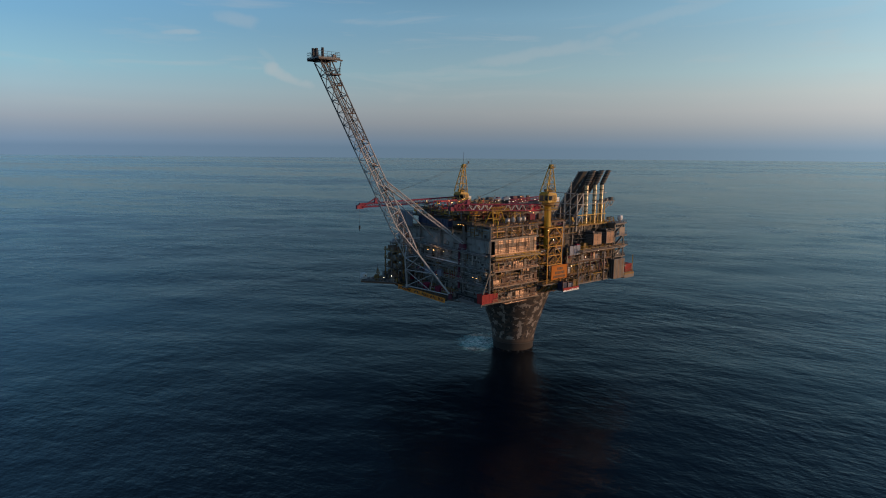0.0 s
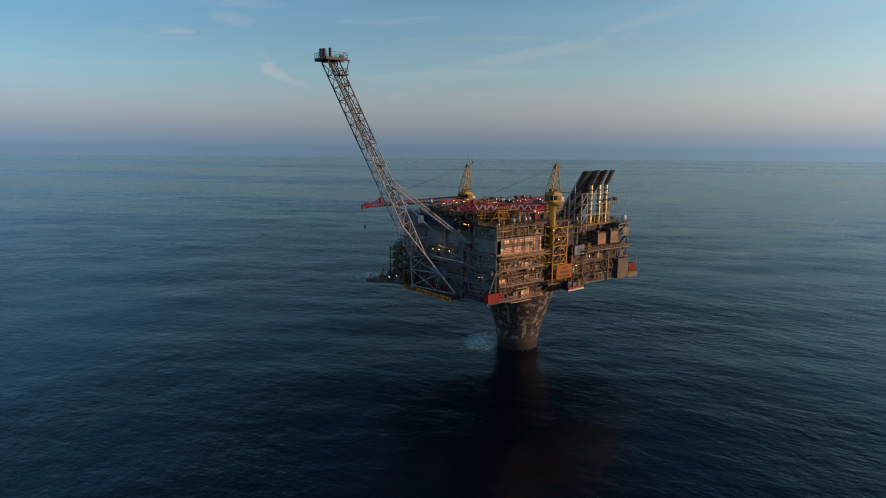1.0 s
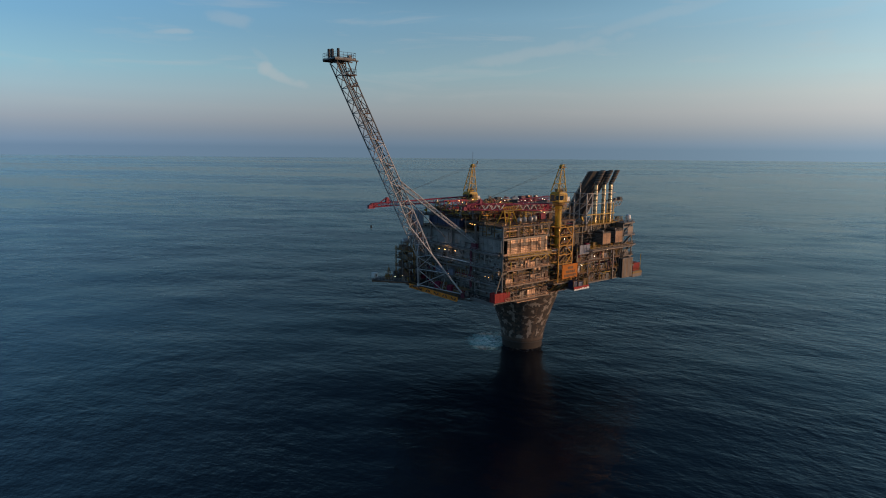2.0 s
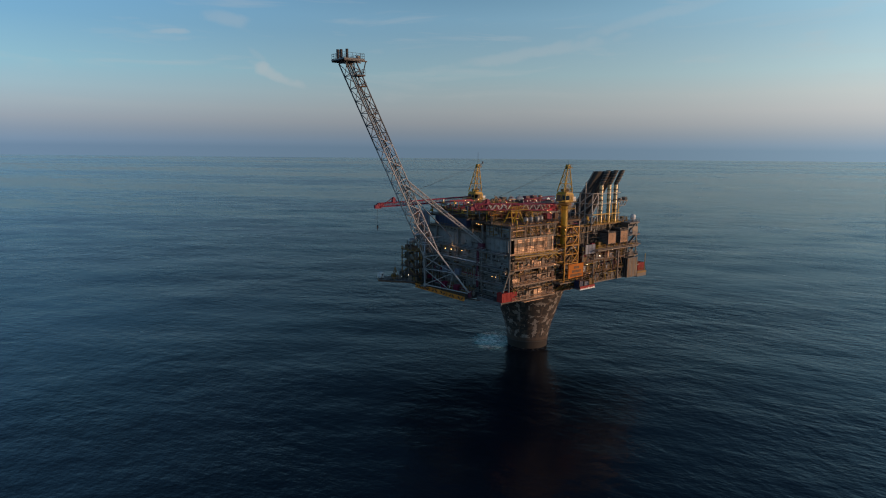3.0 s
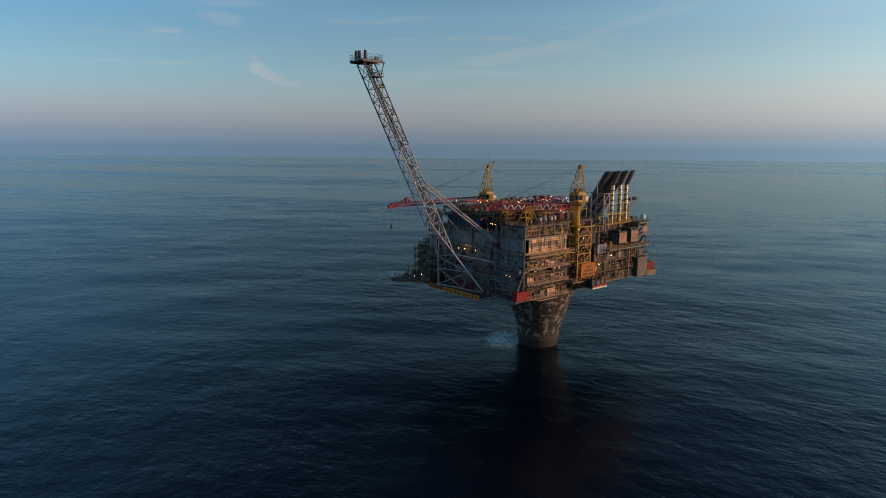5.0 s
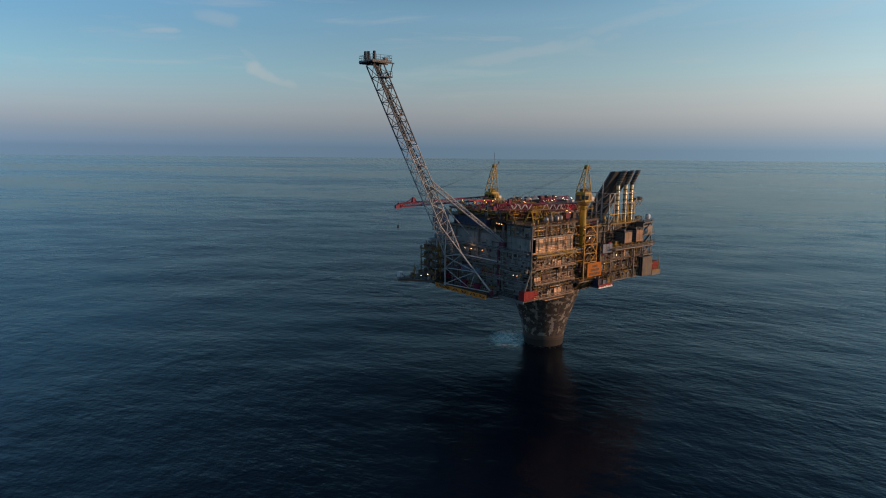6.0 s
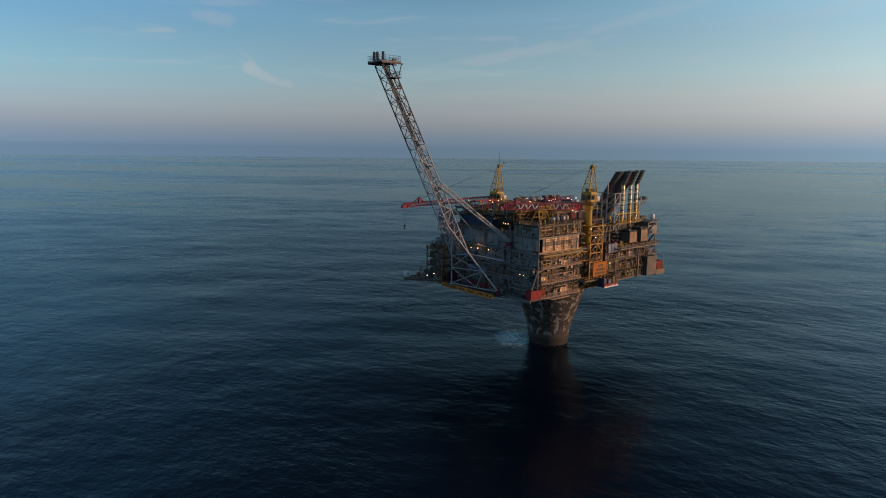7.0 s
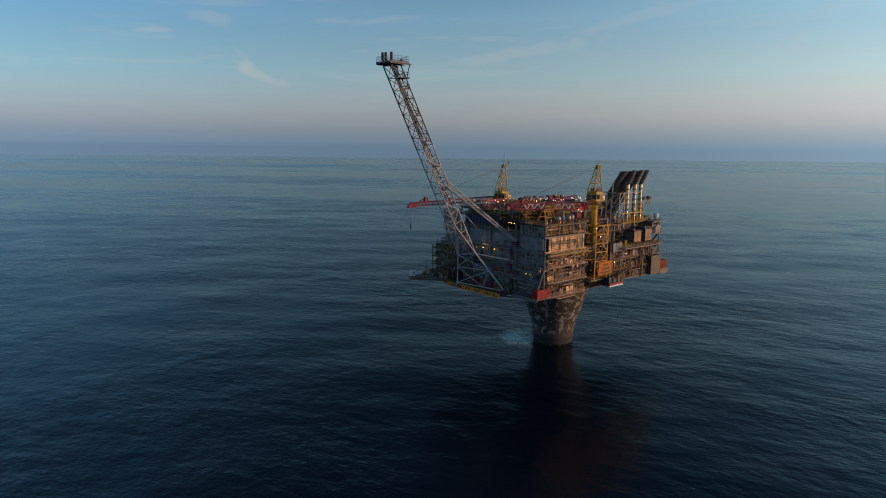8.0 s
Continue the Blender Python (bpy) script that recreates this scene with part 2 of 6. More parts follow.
def concrete_mat():
    """Concrete shaft with squarish patches of old and new coating, wet and rusty at the foot."""
    m, n, l, b = base_nodes("patched_concrete")
    g = n.new("ShaderNodeNewGeometry")
    s = n.new("ShaderNodeSeparateXYZ")
    l.new(g.outputs["Position"], s.inputs[0])
    at = n.new("ShaderNodeMath"); at.operation = "ARCTAN2"
    l.new(s.outputs[1], at.inputs[0]); l.new(s.outputs[0], at.inputs[1])
    u = n.new("ShaderNodeMath"); u.operation = "MULTIPLY"; u.inputs[1].default_value = 10.0
    l.new(at.outputs[0], u.inputs[0])
    cv = n.new("ShaderNodeCombineXYZ")
    l.new(u.outputs[0], cv.inputs[0]); l.new(s.outputs[2], cv.inputs[1])

    def blocks(step, scale, seed):
        sh = n.new("ShaderNodeVectorMath"); sh.operation = "ADD"; sh.inputs[1].default_value = (seed, seed * 0.7, 0)
        l.new(cv.outputs[0], sh.inputs[0])
        fray = n.new("ShaderNodeTexNoise"); fray.inputs["Scale"].default_value = 1.3
        l.new(cv.outputs[0], fray.inputs["Vector"])
        fs = n.new("ShaderNodeVectorMath"); fs.operation = "MULTIPLY_ADD"; fs.inputs[1].default_value = (0.8, 0.8, 0)
        l.new(fray.outputs["Color"], fs.inputs[0]); l.new(sh.outputs[0], fs.inputs[2])
        sn = n.new("ShaderNodeVectorMath"); sn.operation = "SNAP"; sn.inputs[1].default_value = (step, step * 0.8, 1)
        l.new(fs.outputs[0], sn.inputs[0])
        return noise_node(n, l, sn.outputs[0], scale, 2, 0.5)
    n1 = blocks(0.55, 0.48, 3.0)
    n2 = blocks(0.55, 0.6, 31.0)
    fine = noise_node(n, l, g.outputs["Position"], 1.2, 6)
    old = mix_rgb(n, l, fine, (0.013, 0.013, 0.014), (0.050, 0.040, 0.034))
    c1 = mix_rgb(n, l, rng_node(n, l, n2, 0.53, 0.56), old, mix_rgb(n, l, fine, (0.05, 0.034, 0.026), (0.11, 0.078, 0.06)))
    c2 = mix_rgb(n, l, rng_node(n, l, n1, 0.555, 0.575), c1, mix_rgb(n, l, fine, (0.15, 0.135, 0.122), (0.30, 0.265, 0.235)))
    bare = rng_node(n, l, s.outputs[2], 4.4, 4.9, 0.9, 0.0)
    c2 = mix_rgb(n, l, bare, c2, mix_rgb(n, l, fine, (0.04, 0.028, 0.022), (0.095, 0.065, 0.05)))
    run = n.new("ShaderNodeMapping")
    run.inputs["Scale"].default_value = (2.2, 2.2, 0.12)
    l.new(g.outputs["Position"], run.inputs[0])
    c2 = mix_rgb(n, l, rng_node(n, l, noise_node(n, l, run.outputs[0], 0.9, 5, 0.6), 0.5, 0.72, 0.0, 0.7), c2, (0.035, 0.026, 0.021))
    wet = rng_node(n, l, s.outputs[2], 2.7, 3.6, 0.95, 0.0)
    c3 = mix_rgb(n, l, wet, c2, (0.022, 0.017, 0.014))
    l.new(c3, b.inputs["Base Color"])
    b.inputs["Roughness"].default_value = 0.8
    bp = n.new("ShaderNodeBump"); bp.inputs["Strength"].default_value, bp.inputs["Distance"].default_value = 0.4, 0.08
    l.new(fine, bp.inputs["Height"]); l.new(bp.outputs[0], b.inputs["Normal"])
    return m


CONCRETE = concrete_mat()


def sea_mat():
    m, n, l, b = base_nodes("sea_water")
    g = n.new("ShaderNodeNewGeometry")
    pos = g.outputs["Position"]
    # the body of the water, with its bluish gloss laid over it by Fresnel
    b.inputs["Specular IOR Level"].default_value = 0.0
    gloss = n.new("ShaderNodeBsdfGlossy")
    gloss.inputs["Color"].default_value = SEA_GLOSS
    fres = n.new("ShaderNodeFresnel")
    fres.inputs["IOR"].default_value = 1.33
    skin = n.new("ShaderNodeMixShader")
    l.new(b.outputs[0], skin.inputs[1]); l.new(gloss.outputs[0], skin.inputs[2])
    l.new(skin.outputs[0], n["Material Output"].inputs["Surface"])
    mp = n.new("ShaderNodeMapping")
    mp.vector_type = "TEXTURE"
    mp.inputs["Rotation"].default_value = (0, 0, radians(112))
    mp.inputs["Scale"].default_value = (1.5, 1.0, 1.0)
    l.new(pos, mp.inputs[0])
    swell = noise_node(n, l, mp.outputs[0], 0.045, 5, 0.62)
    chop = noise_node(n, l, mp.outputs[0], 0.16, 5, 0.58)
    rip = noise_node(n, l, mp.outputs[0], 0.9, 4, 0.6)
    far = n.new("ShaderNodeVectorMath"); far.operation = "LENGTH"
    l.new(pos, far.inputs[0])
    slick = noise_node(n, l, mp.outputs[0], 0.006, 6, 0.62)
    cur = None
    for h, dist, st in ((swell, 3.4, SEA_BUMP[0]), (chop, 1.6, SEA_BUMP[1]), (rip, 0.35, SEA_BUMP[2])):
        bp = n.new("ShaderNodeBump")
        bp.inputs["Distance"].default_value = dist
        bp.inputs["Strength"].default_value = st
        # wind lanes roughen the water, and far out the swell sinks below the eye
        lane = n.new("ShaderNodeMath"); lane.operation = "MULTIPLY"
        l.new(rng_node(n, l, slick, 0.38, 0.62, st * 0.4, st * 1.3), lane.inputs[0])
        l.new(rng_node(n, l, far.outputs["Value"], 200, 2600, 1.0, 0.35), lane.inputs[1])
        l.new(lane.outputs[0], bp.inputs["Strength"])
        l.new(h, bp.inputs["Height"])
        if cur:
            l.new(cur, bp.inputs["Normal"])
        cur = bp.outputs[0]
    for sock in (b.inputs["Normal"], gloss.inputs["Normal"], fres.inputs["Normal"]):
        l.new(cur, sock)
    calm = rng_node(n, l, slick, 0.35, 0.65, 0.20, 0.30)
    streaks = n.new("ShaderNodeMapping")
    streaks.vector_type = "TEXTURE"
    streaks.inputs["Rotation"].default_value = (0, 0, radians(140))
    streaks.inputs["Scale"].default_value = (2.6, 1.0, 1.0)
    l.new(pos, streaks.inputs[0])
    wind = noise_node(n, l, streaks.outputs[0], 0.05, 8, 0.68)
    broad = noise_node(n, l, streaks.outputs[0], 0.0016, 10, 0.74)
    lanes = n.new("ShaderNodeMix")
    lanes.inputs[0].default_value = 0.62
    l.new(wind, lanes.inputs[2]); l.new(broad, lanes.inputs[3])
    open_sea = rng_node(n, l, lanes.outputs[0], 0.42, 0.57, 0.05, 0.35)
    out_ = rng_node(n, l, far.outputs["Value"], 60, 520, 0.0, 1.0)
    sp = n.new("ShaderNodeMix")
    l.new(out_, sp.inputs[0]); l.new(calm, sp.inputs[2]); l.new(open_sea, sp.inputs[3])
    l.new(sp.outputs[0], gloss.inputs["Roughness"])
    # churned water drifting off beside the shaft
    st = n.new("ShaderNodeMapping")
    st.vector_type = "TEXTURE"
    st.inputs["Location"].default_value = (-9.5, 11.0, 0)
    st.inputs["Rotation"].default_value = (0, 0, radians(135))
    st.inputs["Scale"].default_value = (9.5, 15.5, 1)
    l.new(pos, st.inputs[0])
    flat = n.new("ShaderNodeVectorMath"); flat.operation = "MULTIPLY"; flat.inputs[1].default_value = (1, 1, 0)
    l.new(st.outputs[0], flat.inputs[0])
    d = n.new("ShaderNodeVectorMath"); d.operation = "LENGTH"
    l.new(flat.outputs[0], d.inputs[0])
    ragged = n.new("ShaderNodeMath"); ragged.operation = "MULTIPLY_ADD"; ragged.inputs[1].default_value = 1.7
    l.new(noise_node(n, l, pos, 0.22, 6, 0.7), ragged.inputs[0])
    drift = n.new("ShaderNodeMath"); drift.operation = "SUBTRACT"; drift.inputs[1].default_value = 0.78
    l.new(d.outputs["Value"], ragged.inputs[2]); l.new(ragged.outputs[0], drift.inputs[0])
    near = rng_node(n, l, drift.outputs[0], 0.3, 0.95, 1.0, 0.0)
    fn = noise_node(n, l, pos, 0.75, 9, 0.8)
    mu = n.new("ShaderNodeMath"); mu.operation = "MULTIPLY"
    l.new(near, mu.inputs[0]); l.new(rng_node(n, l, fn, 0.43, 0.53, 0.0, 0.95), mu.inputs[1])
    ring = rng_node(n, l, far.outputs["Value"], 8.6, 12.0, 0.16, 0.0)
    rm = n.new("ShaderNodeMath"); rm.operation = "MULTIPLY"
    l.new(ring, rm.inputs[0]); l.new(rng_node(n, l, fn, 0.53, 0.6), rm.inputs[1])
    mx = n.new("ShaderNodeMath"); mx.operation = "MAXIMUM"
    l.new(mu.outputs[0], mx.inputs[0]); l.new(rm.outputs[0], mx.inputs[1])
    patchy = n.new("ShaderNodeMath"); patchy.operation = "MULTIPLY"
    l.new(rng_node(n, l, drift.outputs[0], 0.35, 1.0, 1.0, 0.0), patchy.inputs[0])
    l.new(rng_node(n, l, noise_node(n, l, pos, 0.16, 5, 0.65), 0.38, 0.56, 0.0, 0.8), patchy.inputs[1])
    milk = patchy.outputs[0]
    c0 = mix_rgb(n, l, milk, SEA_COL, (0.06, 0.50, 0.46))
    c1 = mix_rgb(n, l, mx.outputs[0], c0, (0.95, 0.97, 0.90))
    l.new(c1, b.inputs["Base Color"])
    wetness = n.new("ShaderNodeMath"); wetness.operation = "MULTIPLY"
    l.new(fres.outputs[0], wetness.inputs[0]); l.new(rng_node(n, l, mx.outputs[0], 0.0, 1.0, 1.0, 0.3), wetness.inputs[1])
    l.new(wetness.outputs[0], skin.inputs[0])
    return m


SEA_GLOSS = (0.63, 0.71, 0.72, 1)
SEA_COL = (0.0007, 0.0045, 0.011)
SEA_BUMP = (0.34, 0.25, 0.05)
SEA = sea_mat()


# ---- building helpers ----
WORLD_OF = {}
UNIT = {}


def thing(name, loc, label="", category="", group="", kind=""):
    ob = new(name)
    ob.empty_display_size = 0.5
    ob.matrix_basis = Matrix.Translation(loc)
    WORLD_OF[ob] = ob.matrix_basis.copy()
    return tagged(ob, label, category, group, kind)


def put(name, me, m, parent, label=""):
    ob = new(name, me)
    ob.matrix_basis = m
    WORLD_OF[ob] = m.copy()
    if parent is not None:
        ob.parent = parent
        ob.matrix_parent_inverse = WORLD_OF[parent].inverted()
    if label:
        ob["label"] = label
    return ob


def part(name, bm, material, parent, label="", smooth=False):
    me = bpy.data.meshes.new(name)
    bmesh.ops.recalc_face_normals(bm, faces=bm.faces)
    bm.to_mesh(me)
    bm.free()
    me.materials.append(material)
    if smooth:
        me.shade_smooth()
    return put(name, me, Matrix.Identity(4), parent, label)


def unit(shape, material):
    key = (shape, material.name)
    if key not in UNIT:
        bm = bmesh.new()
        if shape == "box":
            bmesh.ops.create_cube(bm, size=1)
            bmesh.ops.bevel(bm, geom=bm.edges[:], offset=0.012, segments=1, affect="EDGES")
        elif shape == "plain":
            bmesh.ops.create_cube(bm, size=1)
        else:
            bmesh.ops.create_cone(bm, segments=int(shape[3:]), radius1=1, radius2=1, depth=1, cap_ends=True)
        me = bpy.data.meshes.new(shape)
        bm.to_mesh(me)
        bm.free()
        me.materials.append(material)
        UNIT[key] = me
    return UNIT[key]


def tube(name, p, q, r, material, parent, seg=8, label=""):
    p, q = Vector(p), Vector(q)
    d = q - p
    rot = d.to_track_quat("Z", "Y").to_matrix().to_4x4()
    m = Matrix.Translation((p + q) / 2) @ rot @ Matrix.Diagonal((r, r, d.length, 1))
    return put(name, unit("cyl%d" % seg, material), m, parent, label)


def slab(name, x0, y0, z0, x1, y1, z1, material, parent, label="", plain=True):
    m = Matrix.Translation(((x0 + x1) / 2, (y0 + y1) / 2, (z0 + z1) / 2)) @ Matrix.Diagonal((abs(x1 - x0), abs(y1 - y0), abs(z1 - z0), 1))
    return put(name, unit("plain" if plain else "box", material), m, parent, label)


def beam(name, p, q, w, h, material, parent, label=""):
    """A square-edged bar from p to q."""
    p, q = Vector(p), Vector(q)
    d = q - p
    rot = d.to_track_quat("Z", "Y").to_matrix().to_4x4()
    m = Matrix.Translation((p + q) / 2) @ rot @ Matrix.Diagonal((w, h, d.length, 1))
    return put(name, unit("plain", material), m, parent, label)


def add_box(bm, c, s, rot=None):
    m = Matrix.Translation(c) @ (rot or Matrix.Identity(4)) @ Matrix.Diagonal((*s, 1))
    bmesh.ops.create_cube(bm, size=1, matrix=m)


def add_rod(bm, p, q, r, seg=6):
    p, q = Vector(p), Vector(q)
    d = q - p
    m = Matrix.Translation((p + q) / 2) @ d.to_track_quat("Z", "Y").to_matrix().to_4x4()
    bmesh.ops.create_cone(bm, segments=seg, radius1=r, radius2=r, depth=d.length, cap_ends=True, matrix=m)


def railing(parent, pts, material=None, h=1.1, step=2.0, stout=1.0):
    """Posts, and a top, middle and toe rail, along a run of points; each a part."""
    material = material or GALV
    last = None
    for a, b in zip(pts, pts[1:]):
        a, b = Vector(a), Vector(b)
        k = max(1, round((b - a).length / step))
        for i in range(k + 1):
            p = a.lerp(b, i / k)
            if last is None or (p - last).length > 0.05:
                tube("post", p, p + Vector((0, 0, h)), 0.05 * stout, material, parent, 4)
            last = p
        for nm, f, r in (("top_rail", 1.0, 0.045), ("middle_rail", 0.55, 0.04), ("toe_rail", 0.1, 0.07)):
            tube(nm, a + Vector((0, 0, h * f)), b + Vector((0, 0, h * f)), r * stout, material, parent, 4)


def lathe(bm, profile, seg, m=None):
    """Turn (radius, height) pairs about z."""
    rings = []
    for r, z in profile:
        ring = [bm.verts.new(Vector((r * math.cos(a), r * math.sin(a), z))) for a in (2 * math.pi * i / seg for i in range(seg))]
        rings.append(ring)
    for a, b in zip(rings, rings[1:]):
        for i in range(seg):
            j = (i + 1) % seg
            bm.faces.new((a[i], a[j], b[j], b[i]))
    bm.faces.new(rings[-1])
    bm.faces.new(list(reversed(rings[0])))
    if m is not None:
        bmesh.ops.transform(bm, matrix=m, verts=[v for ring in rings for v in ring])


def truss(parent, a, b, width, depth, bays, r_chord, r_brace, m_chord, m_brace, side=None, depth_end=None, width_end=None, colours=None, one_chord=False):
    """A four-chord lattice from a to b. side: the direction of its width. Each chord and each brace is a part."""
    a, b = Vector(a), Vector(b)
    ax = (b - a).normalized()
    sd = Vector(side or (0, 1, 0))
    sd = (sd - ax * sd.dot(ax)).normalized()
    up = ax.cross(sd)
    we, de = width_end or width, depth_end or depth

    def corner(t, i):
        w, d = width + (we - width) * t, depth + (de - depth) * t
        sx, sy = ((-1, -1), (1, -1), (1, 1), (-1, 1))[i]
        return a.lerp(b, t) + sd * (sx * w / 2) + up * (sy * d / 2)
    for i in range(4):
        if colours and not one_chord:
            for t0, t1, mat in colours:
                tube("chord", corner(t0, i), corner(t1, i), r_chord, mat, parent)
        else:
            tube("chord", corner(0, i), corner(1, i), r_chord, m_chord, parent)
    for k in range(bays + 1):
        t = k / bays
        mat = m_brace
        if colours:
            mat = [c for t0, t1, c in colours if t0 - 1e-6 <= t <= t1 + 1e-6][0]
        for i in range(4):
            tube("crossbar", corner(t, i), corner(t, (i + 1) % 4), r_brace, m_chord if one_chord else mat, parent, 6)
            if k < bays:
                t2 = (k + 1) / bays
                j = (i + 1) % 4
                p, q = ((i, j) if k % 2 == 0 else (j, i))
                tube("brace", corner(t, p), corner(t2, q), r_brace, mat, parent, 6)
    return corner

# ---- the sea ----
def build_sea():
    """One sheet to the horizon, finest round the platform, with real swell."""
    rs = np.random.RandomState(7)
    n, k = 560, 4.9
    u = np.linspace(-1, 1, n)
    c = 7600 / np.sinh(k) * np.sinh(k * u)
    gx, gy = np.meshgrid(c - 70, c - 60, indexing="ij")
    z = np.zeros_like(gx)
    for i in range(70):
        lam = 14 * (1.045 ** i)
        if lam > 150:
            lam = 30 + 60 * rs.rand()
        a = radians(236 + rs.normal(0, 26))
        kk = 2 * math.pi / lam
        amp = 0.00045 * lam * (0.5 + rs.rand())
        fade = np.clip(1.25 - np.hypot(gx, gy) / (lam * 22), 0, 1)
        z += fade * amp * np.sin(kk * (gx * math.cos(a) + gy * math.sin(a)) + rs.rand() * 6.283)
    z *= np.clip(np.hypot(gx, gy) / 30, 0.35, 1)
    verts = np.stack([gx, gy, z], -1).reshape(-1, 3)
    idx = np.arange(n * n).reshape(n, n)
    quads = np.stack([idx[:-1, :-1], idx[1:, :-1], idx[1:, 1:], idx[:-1, 1:]], -1).reshape(-1, 4)
    me = bpy.data.meshes.new("water")
    me.from_pydata(verts.tolist(), [], quads.tolist())
    me.materials.append(SEA)
    me.shade_smooth()
    tagged(new("water", me), "dark blue open sea with low wind swell", "sea", kind="structure")


build_sea()


# ---- the concrete shaft ----
def build_shaft():
    t = thing("concrete_shaft", (0, 0, 0), "flared concrete platform leg with patched coating standing in the sea", "platform leg")
    bm = bmesh.new()
    lathe(bm, [(8.0, -20), (8.0, 0.0), (8.15, 2.5), (8.75, 6), (9.6, 9.7), (10.8, 13), (12.4, 18), (13.9, 22.5), (15.2, 26.2)], 96)
    part("column", bm, CONCRETE, t, smooth=True)
    bm = bmesh.new()
    lathe(bm, [(8.05, 2.7), (8.5, 2.75), (8.5, 3.05), (8.1, 3.1)], 96)
    part("splash_ring", bm, DARK, t, smooth=False)


build_shaft()


# ---- topside modules ----
R = random.Random(11)


def clad(parent, axis, fixed, u0, u1, z0, z1, nu, nz, mats, skip=0.0, out=1):
    """Separate cladding panels on a wall plane; axis 'y': the wall faces -y, axis 'x': it faces -x."""
    for i in range(nu):
        for j in range(nz):
            if R.random() < skip:
                continue
            a, b = u0 + (u1 - u0) * i / nu + 0.05, u0 + (u1 - u0) * (i + 1) / nu - 0.05
            c, d = z0 + (z1 - z0) * j / nz + 0.05, z0 + (z1 - z0) * (j + 1) / nz - 0.05
            dep = 0.10 + 0.06 * R.random()
            mat = R.choice(mats)
            if axis == "y":
                slab("panel", a, fixed - dep, c, b, fixed, d, mat, parent)
            else:
                slab("panel", fixed - dep, a, c, fixed, b, d, mat, parent)


def pipework(parent, axis, fixed, u0, u1, z0, z1, count, mats, depth=1.2, seed=1):
    """Scattered service pipes, risers, trays, boxes and ladders on a face, each a part."""
    g = random.Random(seed)

    def at(u, d, z):
        return (u, fixed - d, z) if axis == "y" else (fixed - d, u, z)
    for i in range(count):
        k = g.random()
        u, z, d = g.uniform(u0, u1), g.uniform(z0, z1), g.uniform(0.1, depth)
        mat = g.choice(mats)
        if k < 0.34:
            ln = g.uniform(1.5, 7)
            tube("service_pipe", at(max(u0, u - ln / 2), d, z), at(min(u1, u + ln / 2), d, z), g.uniform(0.04, 0.15), mat, parent, 6)
        elif k < (0.62 if axis == "y" else 0.46):
            ln = g.uniform(1.2, 5)
            tube("riser", at(u, d, max(z0, z - ln / 2)), at(u, d, min(z1, z + ln / 2)), g.uniform(0.06, 0.2), mat, parent, 6)
        elif k < 0.80:
            w, h = g.uniform(0.25, 1.1), g.uniform(0.3, 1.4)
            a, b = at(u - w / 2, d * 0.6, z), at(u + w / 2, d * 0.6 - 0.5, z + h)
            slab("junction_box", min(a[0], b[0]), min(a[1], b[1]), a[2], max(a[0], b[0]), max(a[1], b[1]), b[2], mat, parent)
        elif k < 0.92:
            ln = g.uniform(2, 6)
            beam("cable_tray", at(max(u0, u - ln / 2), d, z), at(min(u1, u + ln / 2), d, z), 0.3, 0.1, mat, parent)
        elif axis == "y":
            s = g.choice((-1, 1))
            beam("stair", at(u, d, max(z0, z - 1.6)), at(u + s * 3.0, d, z + 1.6), 0.1, 0.28, DARK, parent)


